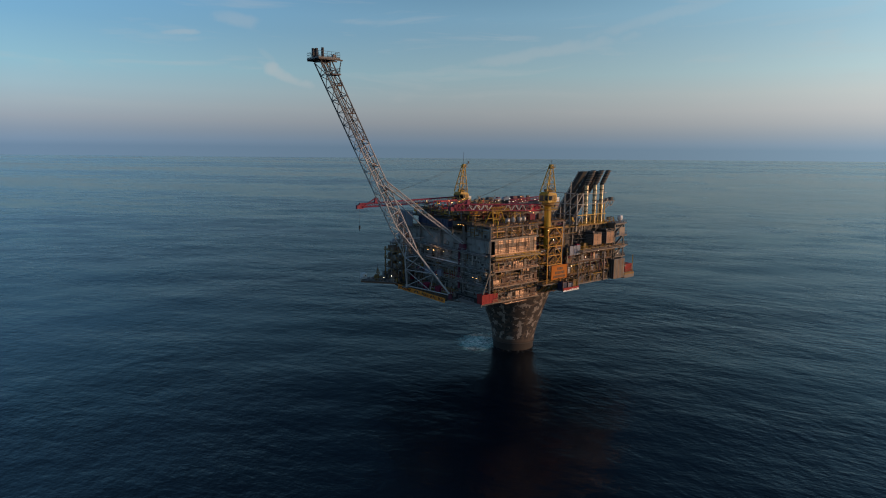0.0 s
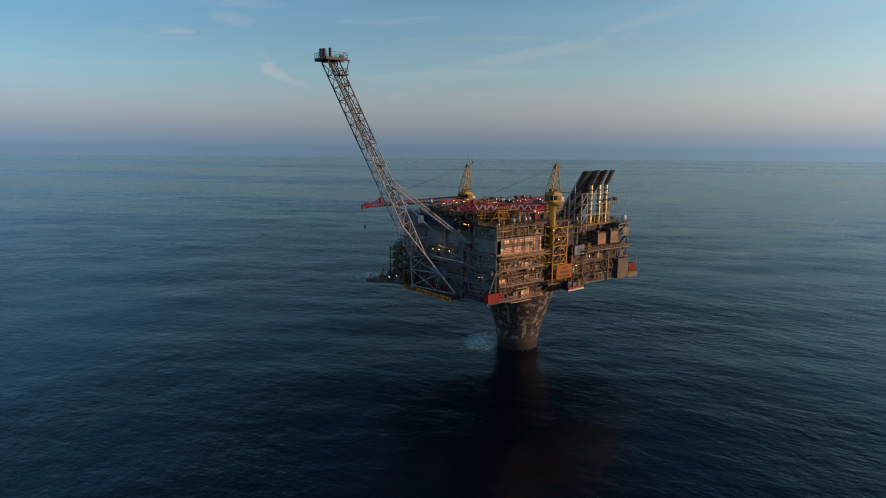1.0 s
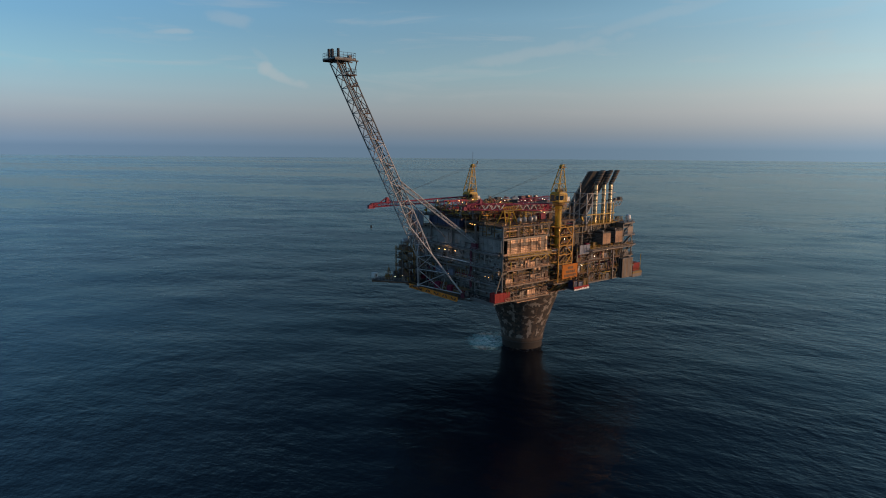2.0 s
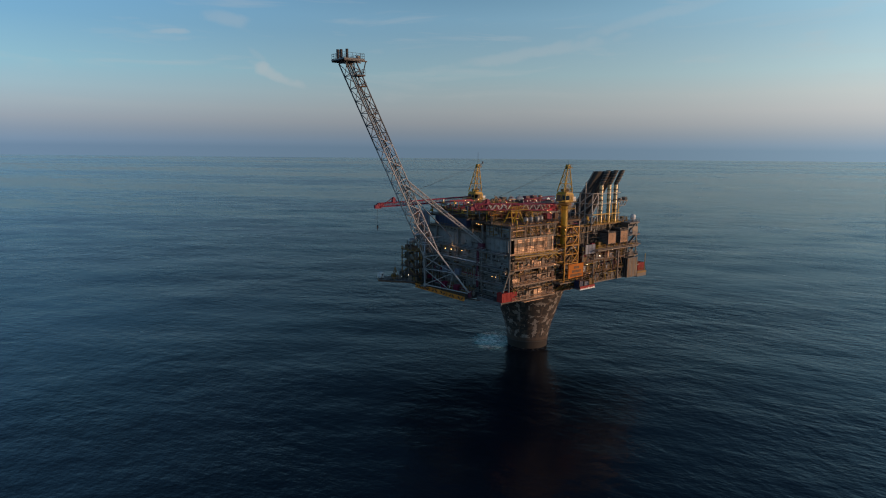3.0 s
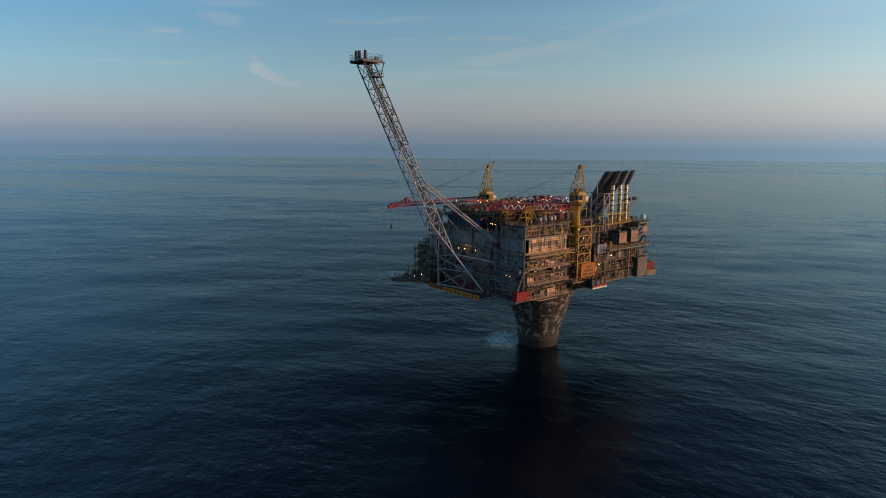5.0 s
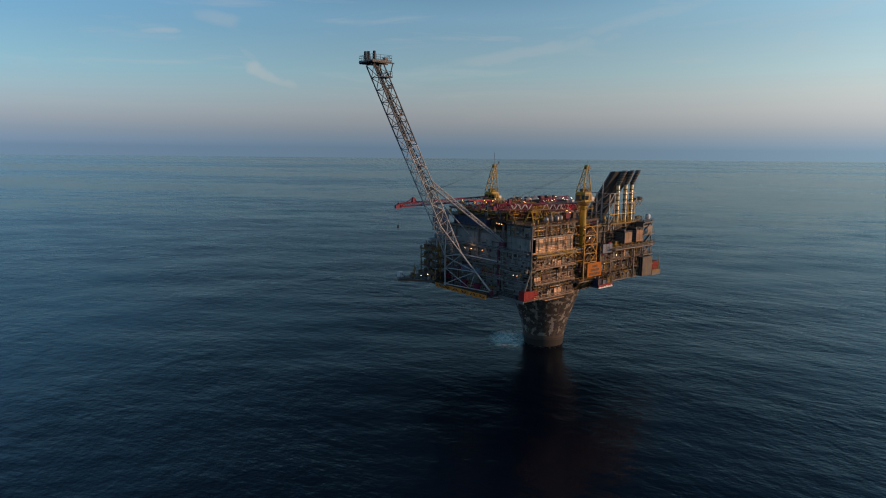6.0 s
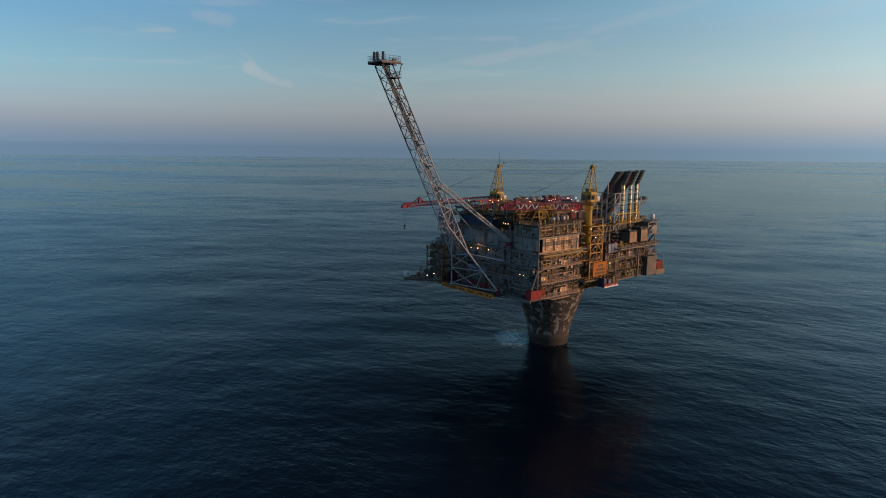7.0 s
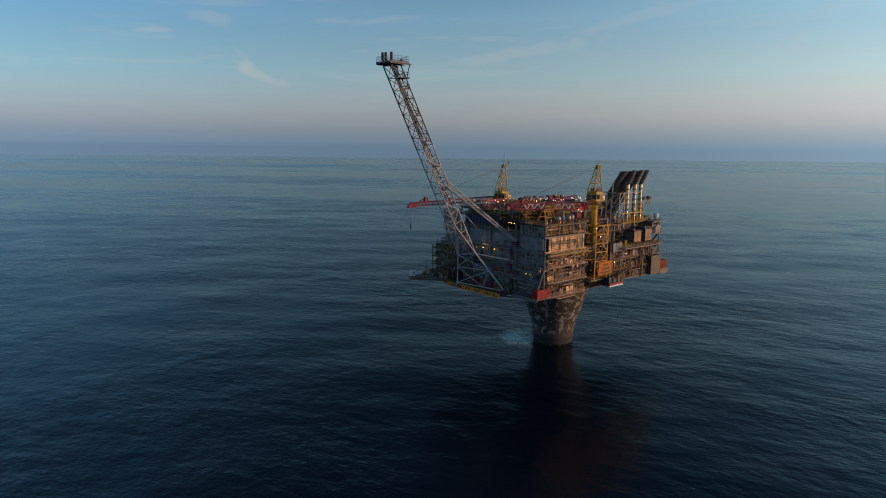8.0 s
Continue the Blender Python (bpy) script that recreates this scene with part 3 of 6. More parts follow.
def build_west_module():
    t = thing("process_module", (-26, 0, 26), "grey steel process module of stacked open decks and beige cladding", "platform module")
    levels = (28.0, 33.2, 38.5, 43.8, 49.0)
    for z in levels:
        slab("deck", -37, -26, z - 0.45, -14.5, 26, z, DARK, t)
        # bright fascia tone on the sunlit edge, grey on the shaded one
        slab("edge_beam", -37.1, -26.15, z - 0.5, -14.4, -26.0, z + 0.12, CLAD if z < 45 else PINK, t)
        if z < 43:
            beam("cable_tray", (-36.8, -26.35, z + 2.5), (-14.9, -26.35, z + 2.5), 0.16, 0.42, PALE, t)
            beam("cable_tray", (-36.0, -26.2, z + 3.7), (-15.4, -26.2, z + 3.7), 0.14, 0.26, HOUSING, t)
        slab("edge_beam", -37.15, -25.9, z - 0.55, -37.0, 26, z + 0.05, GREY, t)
    slab("deck", -37, -26, 52.7, -14.5, -13.6, 53.1, DARK, t)
    slab("deck", -34, -13.5, 52.9, -14.5, 26, 53.4, DARK, t)
    # near-black sheet stands for the shade deep inside the open decks
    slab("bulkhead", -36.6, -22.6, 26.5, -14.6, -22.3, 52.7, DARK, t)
    slab("bulkhead", -36.5, -22.2, 26.5, -36.2, 25.5, 50.0, WALL, t)
    slab("underside", -35, -20, 26.2, -14.6, 25, 27.5, DARK, t)
    for x in (-36.7, -29.4, -22.0, -14.9):
        slab("column", x - 0.25, -25.85, 27.6, x + 0.25, -25.35, 43.4, GREY, t)
        slab("column", x - 0.2, -25.85, 49.0, x + 0.2, -25.4, 52.7, PINK, t)
    for y in (-13.4, 0.4, 13.0, 25.5):
        slab("column", -37.5, y - 0.35, 27.6, -37.16, y + 0.35, 50.5, GREY, t)
    tube("corner_post", (-37.3, -26.3, 28), (-37.3, -26.3, 53.4), 0.32, GREY, t, 12)
    tube("drain_pipe", (-37.5, -13.0, 29), (-37.7, -13.0, 52.5), 0.4, GREY, t, 12)
    tube("drain_pipe", (-37.6, -12.2, 33), (-37.6, -12.2, 50.5), 0.25, GREY, t, 10)
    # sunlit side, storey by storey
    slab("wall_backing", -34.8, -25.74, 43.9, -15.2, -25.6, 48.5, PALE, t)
    # panel tones paint bright sun bands; the right end is dimmed as crane shadow
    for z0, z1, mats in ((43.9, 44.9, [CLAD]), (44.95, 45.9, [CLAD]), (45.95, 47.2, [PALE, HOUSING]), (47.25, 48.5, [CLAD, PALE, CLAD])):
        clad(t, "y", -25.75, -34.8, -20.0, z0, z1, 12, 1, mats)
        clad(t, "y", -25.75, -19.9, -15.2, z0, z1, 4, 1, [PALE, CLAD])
        tube("rail_pipe", (-34.8, -26.0, z1), (-15.2, -26.0, z1), 0.05, BROWN, t, 6)
    for i in range(5):
        x = -33.4 + 4.2 * i
        beam("wall_stud", (x, -25.93, 43.9), (x, -25.93, 48.5 + (i % 3)), 0.1, 0.1, R.choice([BROWN, OCHRE, HOUSING]), t)
    for z, r in ((44.4, 0.09), (45.5, 0.07), (46.7, 0.1), (47.9, 0.07)):
        tube("wall_pipe", (-34.6, -26.05, z), (-16.0 - 6 * R.random(), -26.05, z), r, R.choice([BROWN, PINK, HOUSING]), t, 6)
    for i in range(9):
        x = -34.0 + 2.05 * i + R.random()
        z = 43.9 + 2.2 * R.random()
        tube("drop_pipe", (x, -26.18, z), (x, -26.18, z + 1.5 + 2.5 * R.random()), 0.07, R.choice([BROWN, DARK, PALE]), t, 6)
    # many panels here are dark in colour to stand for the walkways' shade
    clad(t, "y", -25.3, -36.0, -15.2, 39.2, 42.4, 9, 1, [PINK, BROWN, BROWN, CLAD, DARK], 0.35)
    clad(t, "y", -25.3, -36.0, -15.0, 33.9, 37.6, 9, 1, [PINK, BROWN, CLAD, DARK, BROWN], 0.4)
    clad(t, "y", -25.3, -36.0, -15.0, 28.4, 32.4, 9, 1, [PINK, BROWN, BROWN, HOUSING, DARK], 0.4)
    # equipment housings in sunlit tones on the open decks, dark bays between them
    g = random.Random(17)
    for z, room in ((28.1, 3.6), (33.35, 3.4), (38.65, 2.9)):
        x = -36.2
        while x < -16.6:
            w, h = g.uniform(1.3, 4.2), g.uniform(0.45, 0.95) * room
            w = min(w, -15.2 - x)
            mat = g.choice([HOUSING, CLAD, PALE, PINK, CLAD, HOUSING, BROWN])
            out = g.uniform(26.4, 26.95)
            slab("equipment_housing", x, -out, z, x + w, -25.4, z + h, mat, t)
            slab("housing_lid", x - 0.06, -out - 0.06, z + h, x + w + 0.06, -25.4, z + h + 0.12, BROWN, t)
            for k in range(1, int(w / 1.1) + 1):
                slab("housing_rib", x + k * 1.1 - 0.06, -out - 0.05, z + 0.1, x + k * 1.1 + 0.02, -out, z + h - 0.1, BROWN, t)
            x += w + g.choice((0.25, 0.4, 0.8, 1.6))
    # near-black sheets stand for the shade inside the bays
    for x0, x1, z0, z1 in ((-28.0, -19.8, 28.3, 32.2), (-28.2, -25.6, 33.5, 37.4), (-19.2, -15.4, 33.5, 37.6), (-26.0, -25.0, 39.0, 42.2)):
        slab("dark_bay", x0, -25.62, z0, x1, -25.5, z1, SOOT_SHADE, t)
    for x in (-28.9, -24.0, -19.5):
        tube("riser", (x, -26.1, 44.0), (x, -26.1, 50.5), 0.1, BROWN, t)
    beam("conduit", (-28.9, -26.1, 46.2), (-24.0, -26.1, 46.2), 0.2, 0.2, BROWN, t)
    beam("conduit", (-24.0, -26.1, 47.2), (-15.0, -26.1, 47.2), 0.16, 0.16, BROWN, t)
    for z in (49.6, 50.3, 51.1, 51.8, 52.5):
        tube("header_pipe", (-36.5, -25.6 + 0.5 * R.random(), z), (-15.0, -25.6 + 0.5 * R.random(), z), 0.10 + 0.12 * R.random(), R.choice([CLAD, PALE, PINK, OCHRE]), t)
    for i in range(13):
        x = -36.0 + i * 1.7
        beam("rack_post", (x, -25.9, 48.5), (x, -25.9, 53.0), 0.14, 0.14, R.choice([PINK, OCHRE, GREY]), t)
    # walkways that stand out from the face
    for z, y, mat in ((42.9, -28.0, YELLOW), (38.5, -27.6, OCHRE), (33.2, -27.4, OCHRE), (28.0, -27.2, PINK)):
        slab("walkway", -36.5, y, z - 0.3, -15.2, -26.2, z - 0.05, PALE, t)
        railing(t, [(-36.4, y + 0.05, z - 0.05), (-15.3, y + 0.05, z - 0.05)], YELLOW if z > 40 else CLAD, step=1.5, stout=1.7)
        for i in range(6 if z > 30 else 0):
            x = -35.5 + i * 3.9
            beam("knee_brace", (x, y + 0.2, z - 0.4), (x, -26.1, z - 2.2), 0.16, 0.16, mat, t)
    for i in range(2, 4):
        x = -34.5 + 5.0 * i
        beam("diagonal_brace", (x, -27.2, 41.0), (x + 2.5, -27.6, 42.6), 0.2, 0.2, YELLOW, t)
        beam("diagonal_brace", (x + 2.5, -27.6, 42.6), (x + 5.0, -27.2, 41.0), 0.2, 0.2, YELLOW, t)
    # pale inspection walkway along the lowest edge
    slab("edge_walkway", -32.0, -28.4, 27.3, -22.0, -26.2, 27.5, CLAD, t)
    for x in (-31.6, -28.5, -25.4, -22.4):
        beam("hanger", (x, -27.3, 27.5), (x, -27.2, 28.0), 0.14, 0.14, PALE, t)
    tube("overhead_pipe", (-36.2, -27.9, 43.6), (-15.3, -27.9, 43.2), 0.14, PALE, t)
    for z in (30.6, 36.0, 41.3):
        tube("service_pipe", (-36, -26.4, z), (-15, -26.4, z - 0.1), 0.13, R.choice([PINK, BROWN]), t)
        tube("service_pipe", (-36, -26.7, z + 0.7), (-18, -26.7, z + 0.7), 0.13, OCHRE, t)
    # shaded side, clad in the sunless grey tone
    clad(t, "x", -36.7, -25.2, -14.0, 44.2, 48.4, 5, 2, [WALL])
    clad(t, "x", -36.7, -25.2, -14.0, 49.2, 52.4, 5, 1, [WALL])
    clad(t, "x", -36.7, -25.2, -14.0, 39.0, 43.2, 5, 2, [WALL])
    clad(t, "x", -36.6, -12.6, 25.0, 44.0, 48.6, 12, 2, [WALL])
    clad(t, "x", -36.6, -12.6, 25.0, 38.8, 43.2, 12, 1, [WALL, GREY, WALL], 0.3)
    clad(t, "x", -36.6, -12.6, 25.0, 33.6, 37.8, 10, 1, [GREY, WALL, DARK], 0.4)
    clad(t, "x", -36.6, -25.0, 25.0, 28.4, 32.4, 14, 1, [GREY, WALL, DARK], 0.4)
    for z in (29.4, 30.2, 31.0, 31.8, 34.0, 34.8, 35.6, 36.4):
        beam("cable_tray", (-37.5, -25.5, z), (-37.5, -14.0, z), 0.35, 0.14, R.choice([GALV, GALV, GREY]), t)
    for i in range(16):
        slab("vent", -37.25, -12.0 + i * 2.0, 49.3, -37.0, -11.1 + i * 2.0, 49.9, DARK, t)
    for z, y0, y1, mat, r in ((39.2, -12.0, 8.0, WHITE, 0.22), (38.2, -12.5, 10.0, GALV, 0.18), (34.2, -12, 20, GALV, 0.2), (43.2, -24, 12, GALV, 0.16), (36.9, -10, 22, GREY, 0.3)):
        tube("service_pipe", (-37.9, y0, z), (-37.9, y1, z), r, mat, t)
    tube("standpipe", (-38.0, -11.2, 30.5), (-38.0, -11.2, 44.8), 0.45, MAROON, t, 12)
    slab("red_valve_box", -38.6, -14.2, 44.4, -37.3, -11.8, 46.3, MAROON, t)
    for z in (38.5, 43.8, 33.2):
        slab("walkway", -38.7, -25.8, z - 0.25, -37.2, 20, z, GREY, t)
        railing(t, [(-38.6, -25.8, z), (-38.6, 20, z)], GALV)
    slab("walkway", -38.4, -13.2, 49.9, -36.0, 25.5, 50.1, PALE, t)
    railing(t, [(-38.3, -13.2, 50.1), (-38.3, 25.4, 50.1)], OCHRE)
    for y0 in (-25.6, -21.7, -17.8):
        beam("corner_frame", (-36.9, y0, 49.2), (-36.9, y0, 54.2), 0.22, 0.22, OCHRE, t)
    beam("corner_frame", (-36.9, -25.6, 54.2), (-36.9, -14.0, 54.2), 0.22, 0.22, OCHRE, t)
    beam("corner_frame", (-36.9, -25.6, 51.6), (-36.9, -14.0, 51.6), 0.18, 0.18, OCHRE, t)
    railing(t, [(-36.6, -25.7, 53.1), (-15, -25.7, 53.1)], BROWN, step=1.4)
    # mostly dark tones, for pipes in the painted shade of the walkways
    warm = [PINK, HOUSING, BROWN, BROWN, DARK, DARK, DARK, DARK, OCHRE, OCHRE]
    for z0, z1, k in ((28.2, 32.8, 30), (33.4, 38.0, 28), (38.7, 42.6, 24)):
        pipework(t, "y", -25.4, -36.5, -15.0, z0, z1, k, warm, 1.6, int(z0))
    pipework(t, "y", -24.0, -36.3, -15.0, 49.2, 53.6, 130, [PINK, PALE, CLAD, OCHRE, YELLOW, BROWN, DARK, CLAD], 2.2, 4)
    for z0, z1, k in ((28.2, 32.8, 12), (33.4, 38.0, 14), (38.7, 42.6, 13)):
        pipework(t, "y", -25.9, -36.5, -15.0, z0, z1, k, [PALE, HOUSING, BROWN, DARK, OCHRE], 1.4, 60 + k)
    for z0, z1 in ((28.3, 32.4), (33.4, 37.6), (38.8, 42.4)):
        pipework(t, "y", -26.9, -36.3, -15.2, z0, z1, 12, [BROWN, DARK, OCHRE, DARK, PALE, YELLOW], 0.6, 80 + int(z0))
    # a few pale runs added as bright highlights on the sunlit face
    for z0, z1 in ((28.6, 32.4), (34.0, 37.6), (39.2, 42.2), (49.4, 53.0)):
        pipework(t, "y", -26.9, -36.3, -15.2, z0, z1, 5, [CLAD, PALE, CLAD], 0.7, 180 + int(z0))
    cold = [GREY, WALL, DARK, GALV, GALV, GREY]
    pipework(t, "x", -36.9, -25.0, 22.0, 28.4, 32.8, 120, cold, 1.2, 21)
    pipework(t, "x", -36.9, -25.0, 22.0, 33.4, 38.2, 130, cold, 1.2, 22)
    pipework(t, "x", -36.9, -25.0, 22.0, 38.7, 43.4, 120, cold, 1.2, 23)
    pipework(t, "x", -37.3, -25.0, 22.0, 28.6, 43.4, 150, [GALV, GREY, GALV, DARK, BROWN, OCHRE], 1.1, 26)
    pipework(t, "x", -36.9, -25.0, 20.0, 44.0, 49.5, 22, [GREY, WALL, GREY, DARK], 0.5, 24)
    pipework(t, "x", -36.9, -25.0, -14.0, 49.2, 53.6, 22, [OCHRE, DARK, GREY], 0.7, 25)
    return t


build_west_module()


def build_middle_module():
    t = thing("wellbay_module", (-7, 0, 26), "recessed grey steel module of open decks behind the crane pedestal", "platform module")
    for z in (28.0, 33.2, 38.5, 43.8, 49.0, 53.3):
        slab("deck", -14.4, -24.5, z - 0.45, 0.6, 26, z, DARK, t)
        slab("edge_beam", -14.4, -24.65, z - 0.55, 0.6, -24.5, z + 0.04, BROWN, t)
        railing(t, [(-14.3, -24.4, z), (0.5, -24.4, z)], OCHRE)
    # dark sheet whose tone paints the depth of the decks as shade
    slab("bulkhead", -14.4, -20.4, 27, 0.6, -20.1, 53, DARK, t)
    slab("underside", -14.4, -20, 26.2, 0.6, 25, 27.5, DARK, t)
    for x in (-14.0, -6.5, 0.2):
        slab("column", x - 0.3, -24.4, 27.6, x + 0.3, -23.8, 53, GREY, t)
    clad(t, "y", -21.0, -14, 0.2, 29, 52, 6, 8, [PINK, BROWN, GREY, DARK], 0.4)
    for i in range(9):
        z = 30 + i * 2.5
        tube("service_pipe", (-14.2, -23.2 - R.random(), z), (0.4, -23.2 - R.random(), z + 0.2), 0.12 + 0.2 * R.random(), R.choice([GALV, PINK, OCHRE, BROWN]), t)
    pipework(t, "y", -22.6, -14.2, 0.4, 28.2, 53.0, 190, [PINK, OCHRE, BROWN, DARK, GREY, RED], 2.0, 31)


build_middle_module()


def build_east_module():
    t = thing("power_module", (17, 0, 26), "brown and grey power module of open decks crowded with pipes", "platform module")
    for z in (29.0, 33.2, 37.4, 41.6):
        slab("deck", 0.7, -26, z - 0.4, 35, 22, z, DARK, t)
        slab("edge_beam", 0.7, -26.15, z - 0.4, 35.1, -26.0, z, PINK if z in (29.0, 41.6) else BROWN, t)
        railing(t, [(0.8, -25.9, z), (34.8, -25.9, z)], R.choice([OCHRE, PALE, YELLOW]), step=1.7, stout=1.5)
    slab("deck", 0.7, -22.5, 50.1, 30, 22, 50.6, DARK, t)
    slab("edge_beam", 0.7, -22.7, 49.9, 30, -22.5, 50.7, OCHRE, t)
    # dark backing sheet, coloured as the shade behind the pipes
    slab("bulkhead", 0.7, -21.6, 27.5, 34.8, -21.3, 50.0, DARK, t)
    slab("bulkhead", 34.5, -21, 27.5, 34.8, 22, 50.0, WALL, t)
    slab("underside", 0.7, -23.5, 27.9, 34.5, 21, 28.6, DARK, t)
    for i, x in enumerate((1.2, 7.8, 14.4, 21.0, 27.0)):
        slab("column", x - 0.28, -25.9, 28.6, x + 0.28, -25.35, 43.0, R.choice([GREY, PINK, BROWN]), t)
        slab("column", x - 0.28, -22.4, 41.6, x + 0.28, -21.9, 50.0, GREY, t)
    beam("column", (21.6, -26.6, 28.7), (21.6, -26.6, 42), 0.45, 0.45, PINK, t)
    for z in (29.0, 33.2, 37.4):
        clad(t, "y", -22.4, 1.2, 26.5, z + 0.2, z + 3.5, 12, 1, [PINK, BROWN, GREY, RED, OCHRE, DARK], 0.3)
    slab("slate_panel", 1.6, -26.5, 40.2, 7.4, -26.2, 43.6, SLATE, t, "slate blue wall panel")
    for i in range(4):
        slab("panel_rib", 1.6 + i * 1.9, -26.6, 40.1, 1.75 + i * 1.9, -26.5, 43.7, GREY, t)
    # bright pipe walkway below the louvred houses
    slab("walkway", 6.0, -29.0, 41.2, 31.0, -26.2, 41.45, PALE, t)
    for z in (41.5, 42.0, 42.6):
        tube("rail_pipe", (6.0, -28.9, z), (31.0, -28.9, z), 0.08, PALE, t)
    for i in range(15):
        x = 6.2 + i * 1.75
        beam("rail_post", (x, -28.9, 41.2), (x, -28.9, 42.6), 0.1, 0.1, PALE, t)
        beam("knee_brace", (x, -28.8, 41.2), (x, -26.1, 39.4), 0.1, 0.1, BROWN, t)
    for i in range(10):
        z = 30.2 + 1.2 * i
        tube("service_pipe", (1.0, -25.2 + 0.8 * R.random(), z), (26.5, -25.2 + 0.8 * R.random(), z), 0.1 + 0.14 * R.random(), R.choice([PINK, OCHRE, GALV, BROWN, RED]), t)
    for i in range(7):
        x = 3 + 3.4 * i
        beam("diagonal_brace", (x, -26.3, 29.2), (x + 1.7, -26.3, 33.0), 0.16, 0.16, OCHRE, t)
        beam("diagonal_brace", (x + 1.7, -26.3, 33.4), (x, -26.3, 37.2), 0.16, 0.16, OCHRE, t)
    pipework(t, "y", -24.0, 1.0, 26.5, 29.2, 41.4, 150, [PINK, OCHRE, BROWN, DARK, GREY, MAROON, GALV, YELLOW], 2.4, 41)
    pipework(t, "y", -24.8, 1.0, 26.5, 29.2, 41.4, 50, [PALE, CLAD, PINK, YELLOW, DARK, GALV], 1.8, 44)
    g = random.Random(23)
    for z in (29.0, 33.2, 37.4):
        x = 1.6
        while x < 25.5:
            w, h = g.uniform(0.9, 2.4), g.uniform(1.3, 2.9)
            if g.random() < 0.8:
                y = g.uniform(-25.9, -25.0)
                box = slab("equipment_box", x, y, z + 0.05, x + w, y + 1.2, z + h, g.choice([MAROON, PALE, HOUSING, OCHRE, PINK, SLATE, GREY, CLAD, BROWN, BROWN]), t)
                slab("box_lid", x - 0.05, y - 0.05, z + h, x + w + 0.05, y + 1.25, z + h + 0.1, DARK, box)
            x += w + g.uniform(0.2, 0.9)
    pipework(t, "y", -22.6, 1.0, 30.0, 41.8, 50.0, 90, [DARK, GREY, BROWN, OCHRE, PINK], 2.0, 42)
    pipework(t, "y", -22.6, 1.0, 30.0, 50.7, 52.6, 40, [DARK, GREY, BROWN, OCHRE, YELLOW], 2.0, 43)


build_east_module()


def louvre_house(x0, x1, y0, y1, z0, z1):
    t = thing("louvred_house", (x0, y0, z0), "dark grey machinery house with louvred sides, front slats in a sunlit tone", "machinery house", "louvred houses on the upper deck")
    slab("body", x0, y0, z0, x1, y1, z1, DARK, t)
    k = 7
    for i in range(k):
        z = z0 + 0.3 + (z1 - z0 - 0.6) * i / k
        m = Matrix.Translation(((x0 + x1) / 2, y0 - 0.16, z + 0.25)) @ pose(0, 0, 0, 10) @ Matrix.Diagonal((x1 - x0 - 0.3, 0.16, 0.58, 1))
        # sunlit tone on the front slats, darker grey on the shaded side slats
        put("slat", unit("plain", CLAD), m, t)
        slab("side_slat", x0 - 0.14, y0 + 0.3, z + 0.06, x0, y1 - 0.3, z + 0.46, GREY, t)
    for x in (x0 + 0.1, (x0 + x1) / 2, x1 - 0.1):
        slab("frame_post", x - 0.07, y0 - 0.27, z0, x + 0.1, y0 - 0.02, z1, GREY, t)
        for y in (y0 + 0.2, y1 - 0.4):
            slab("leg", x - 0.15, y, 41.6, x + 0.15, y + 0.3, z0, BROWN, t)
    slab("roof", x0 - 0.15, y0 - 0.2, z1, x1 + 0.15, y1 + 0.1, z1 + 0.22, DARK, t)
    for i in range(4):
        y = y0 + 1 + i * (y1 - y0 - 2) / 3
        slab("roof_vent", x0 + 0.8, y - 0.4, z1 + 0.22, x0 + 1.6, y + 0.4, z1 + 0.7, GREY, t)


louvre_house(13.4, 18.2, -27.4, -22.8, 43.0, 47.6)
louvre_house(21.0, 25.6, -27.4, -22.8, 43.0, 48.0)


def build_end_tower():
    t = thing("stair_tower", (30.6, -24, 29), "narrow tower of pink lit steel landings at the platform end", "stair tower")
    for x in (27.7, 33.5):
        for y in (-26.2, -21.5):
            beam("post", (x, y, 28.5), (x, y, 51.0), 0.35, 0.35, PINK, t)
    for i, z in enumerate((33.2, 37.4, 41.6, 45.6, 50.4)):
        ex = (0.9, 0.0, 1.4, 0.6, 0.0)[i]
        slab("landing", 27.3, -27.2, z - 0.35, 33.9 + ex, -21, z, PINK, t)
        railing(t, [(27.4, -27.1, z), (33.8 + ex, -27.1, z), (33.8 + ex, -21.2, z)], R.choice([PINK, GALV, OCHRE]))
        beam("stair", (28.3, -26.3, z - 3.6), (32.7, -26.3, z - 0.4), 0.9, 0.25, GREY, t)
    slab("landing_wall", 30.3, -26.6, 45.7, 33.7, -26.4, 48.6, PALE, t)
    slab("landing_wall", 28.6, -26.5, 37.5, 31.1, -26.3, 39.8, PINK, t)
    slab("roof_cabin", 27.5, -26.4, 48.3, 32.5, -21.2, 50.3, PINK, t)
    for i in range(4):
        slab("cabin_window", 28.1 + i * 1.1, -26.5, 48.9, 28.9 + i * 1.1, -26.42, 49.7, GLASS, t)
    d = thing("radome", (32.3, -25.0, 50.4), "small white radome on a short mast", "radome")
    tube("mast", (32.3, -25, 50.4), (32.3, -25, 51.4), 0.45, GREY, d)
    bm = bmesh.new()
    lathe(bm, [(0.8, 51.2), (0.98, 51.35), (1.02, 52.6), (0.95, 52.95), (0.7, 53.2), (0.1, 53.3)], 20, Matrix.Translation((32.3, -25, 0)))
    part("dome", bm, WHITE, d, smooth=True)


build_end_tower()


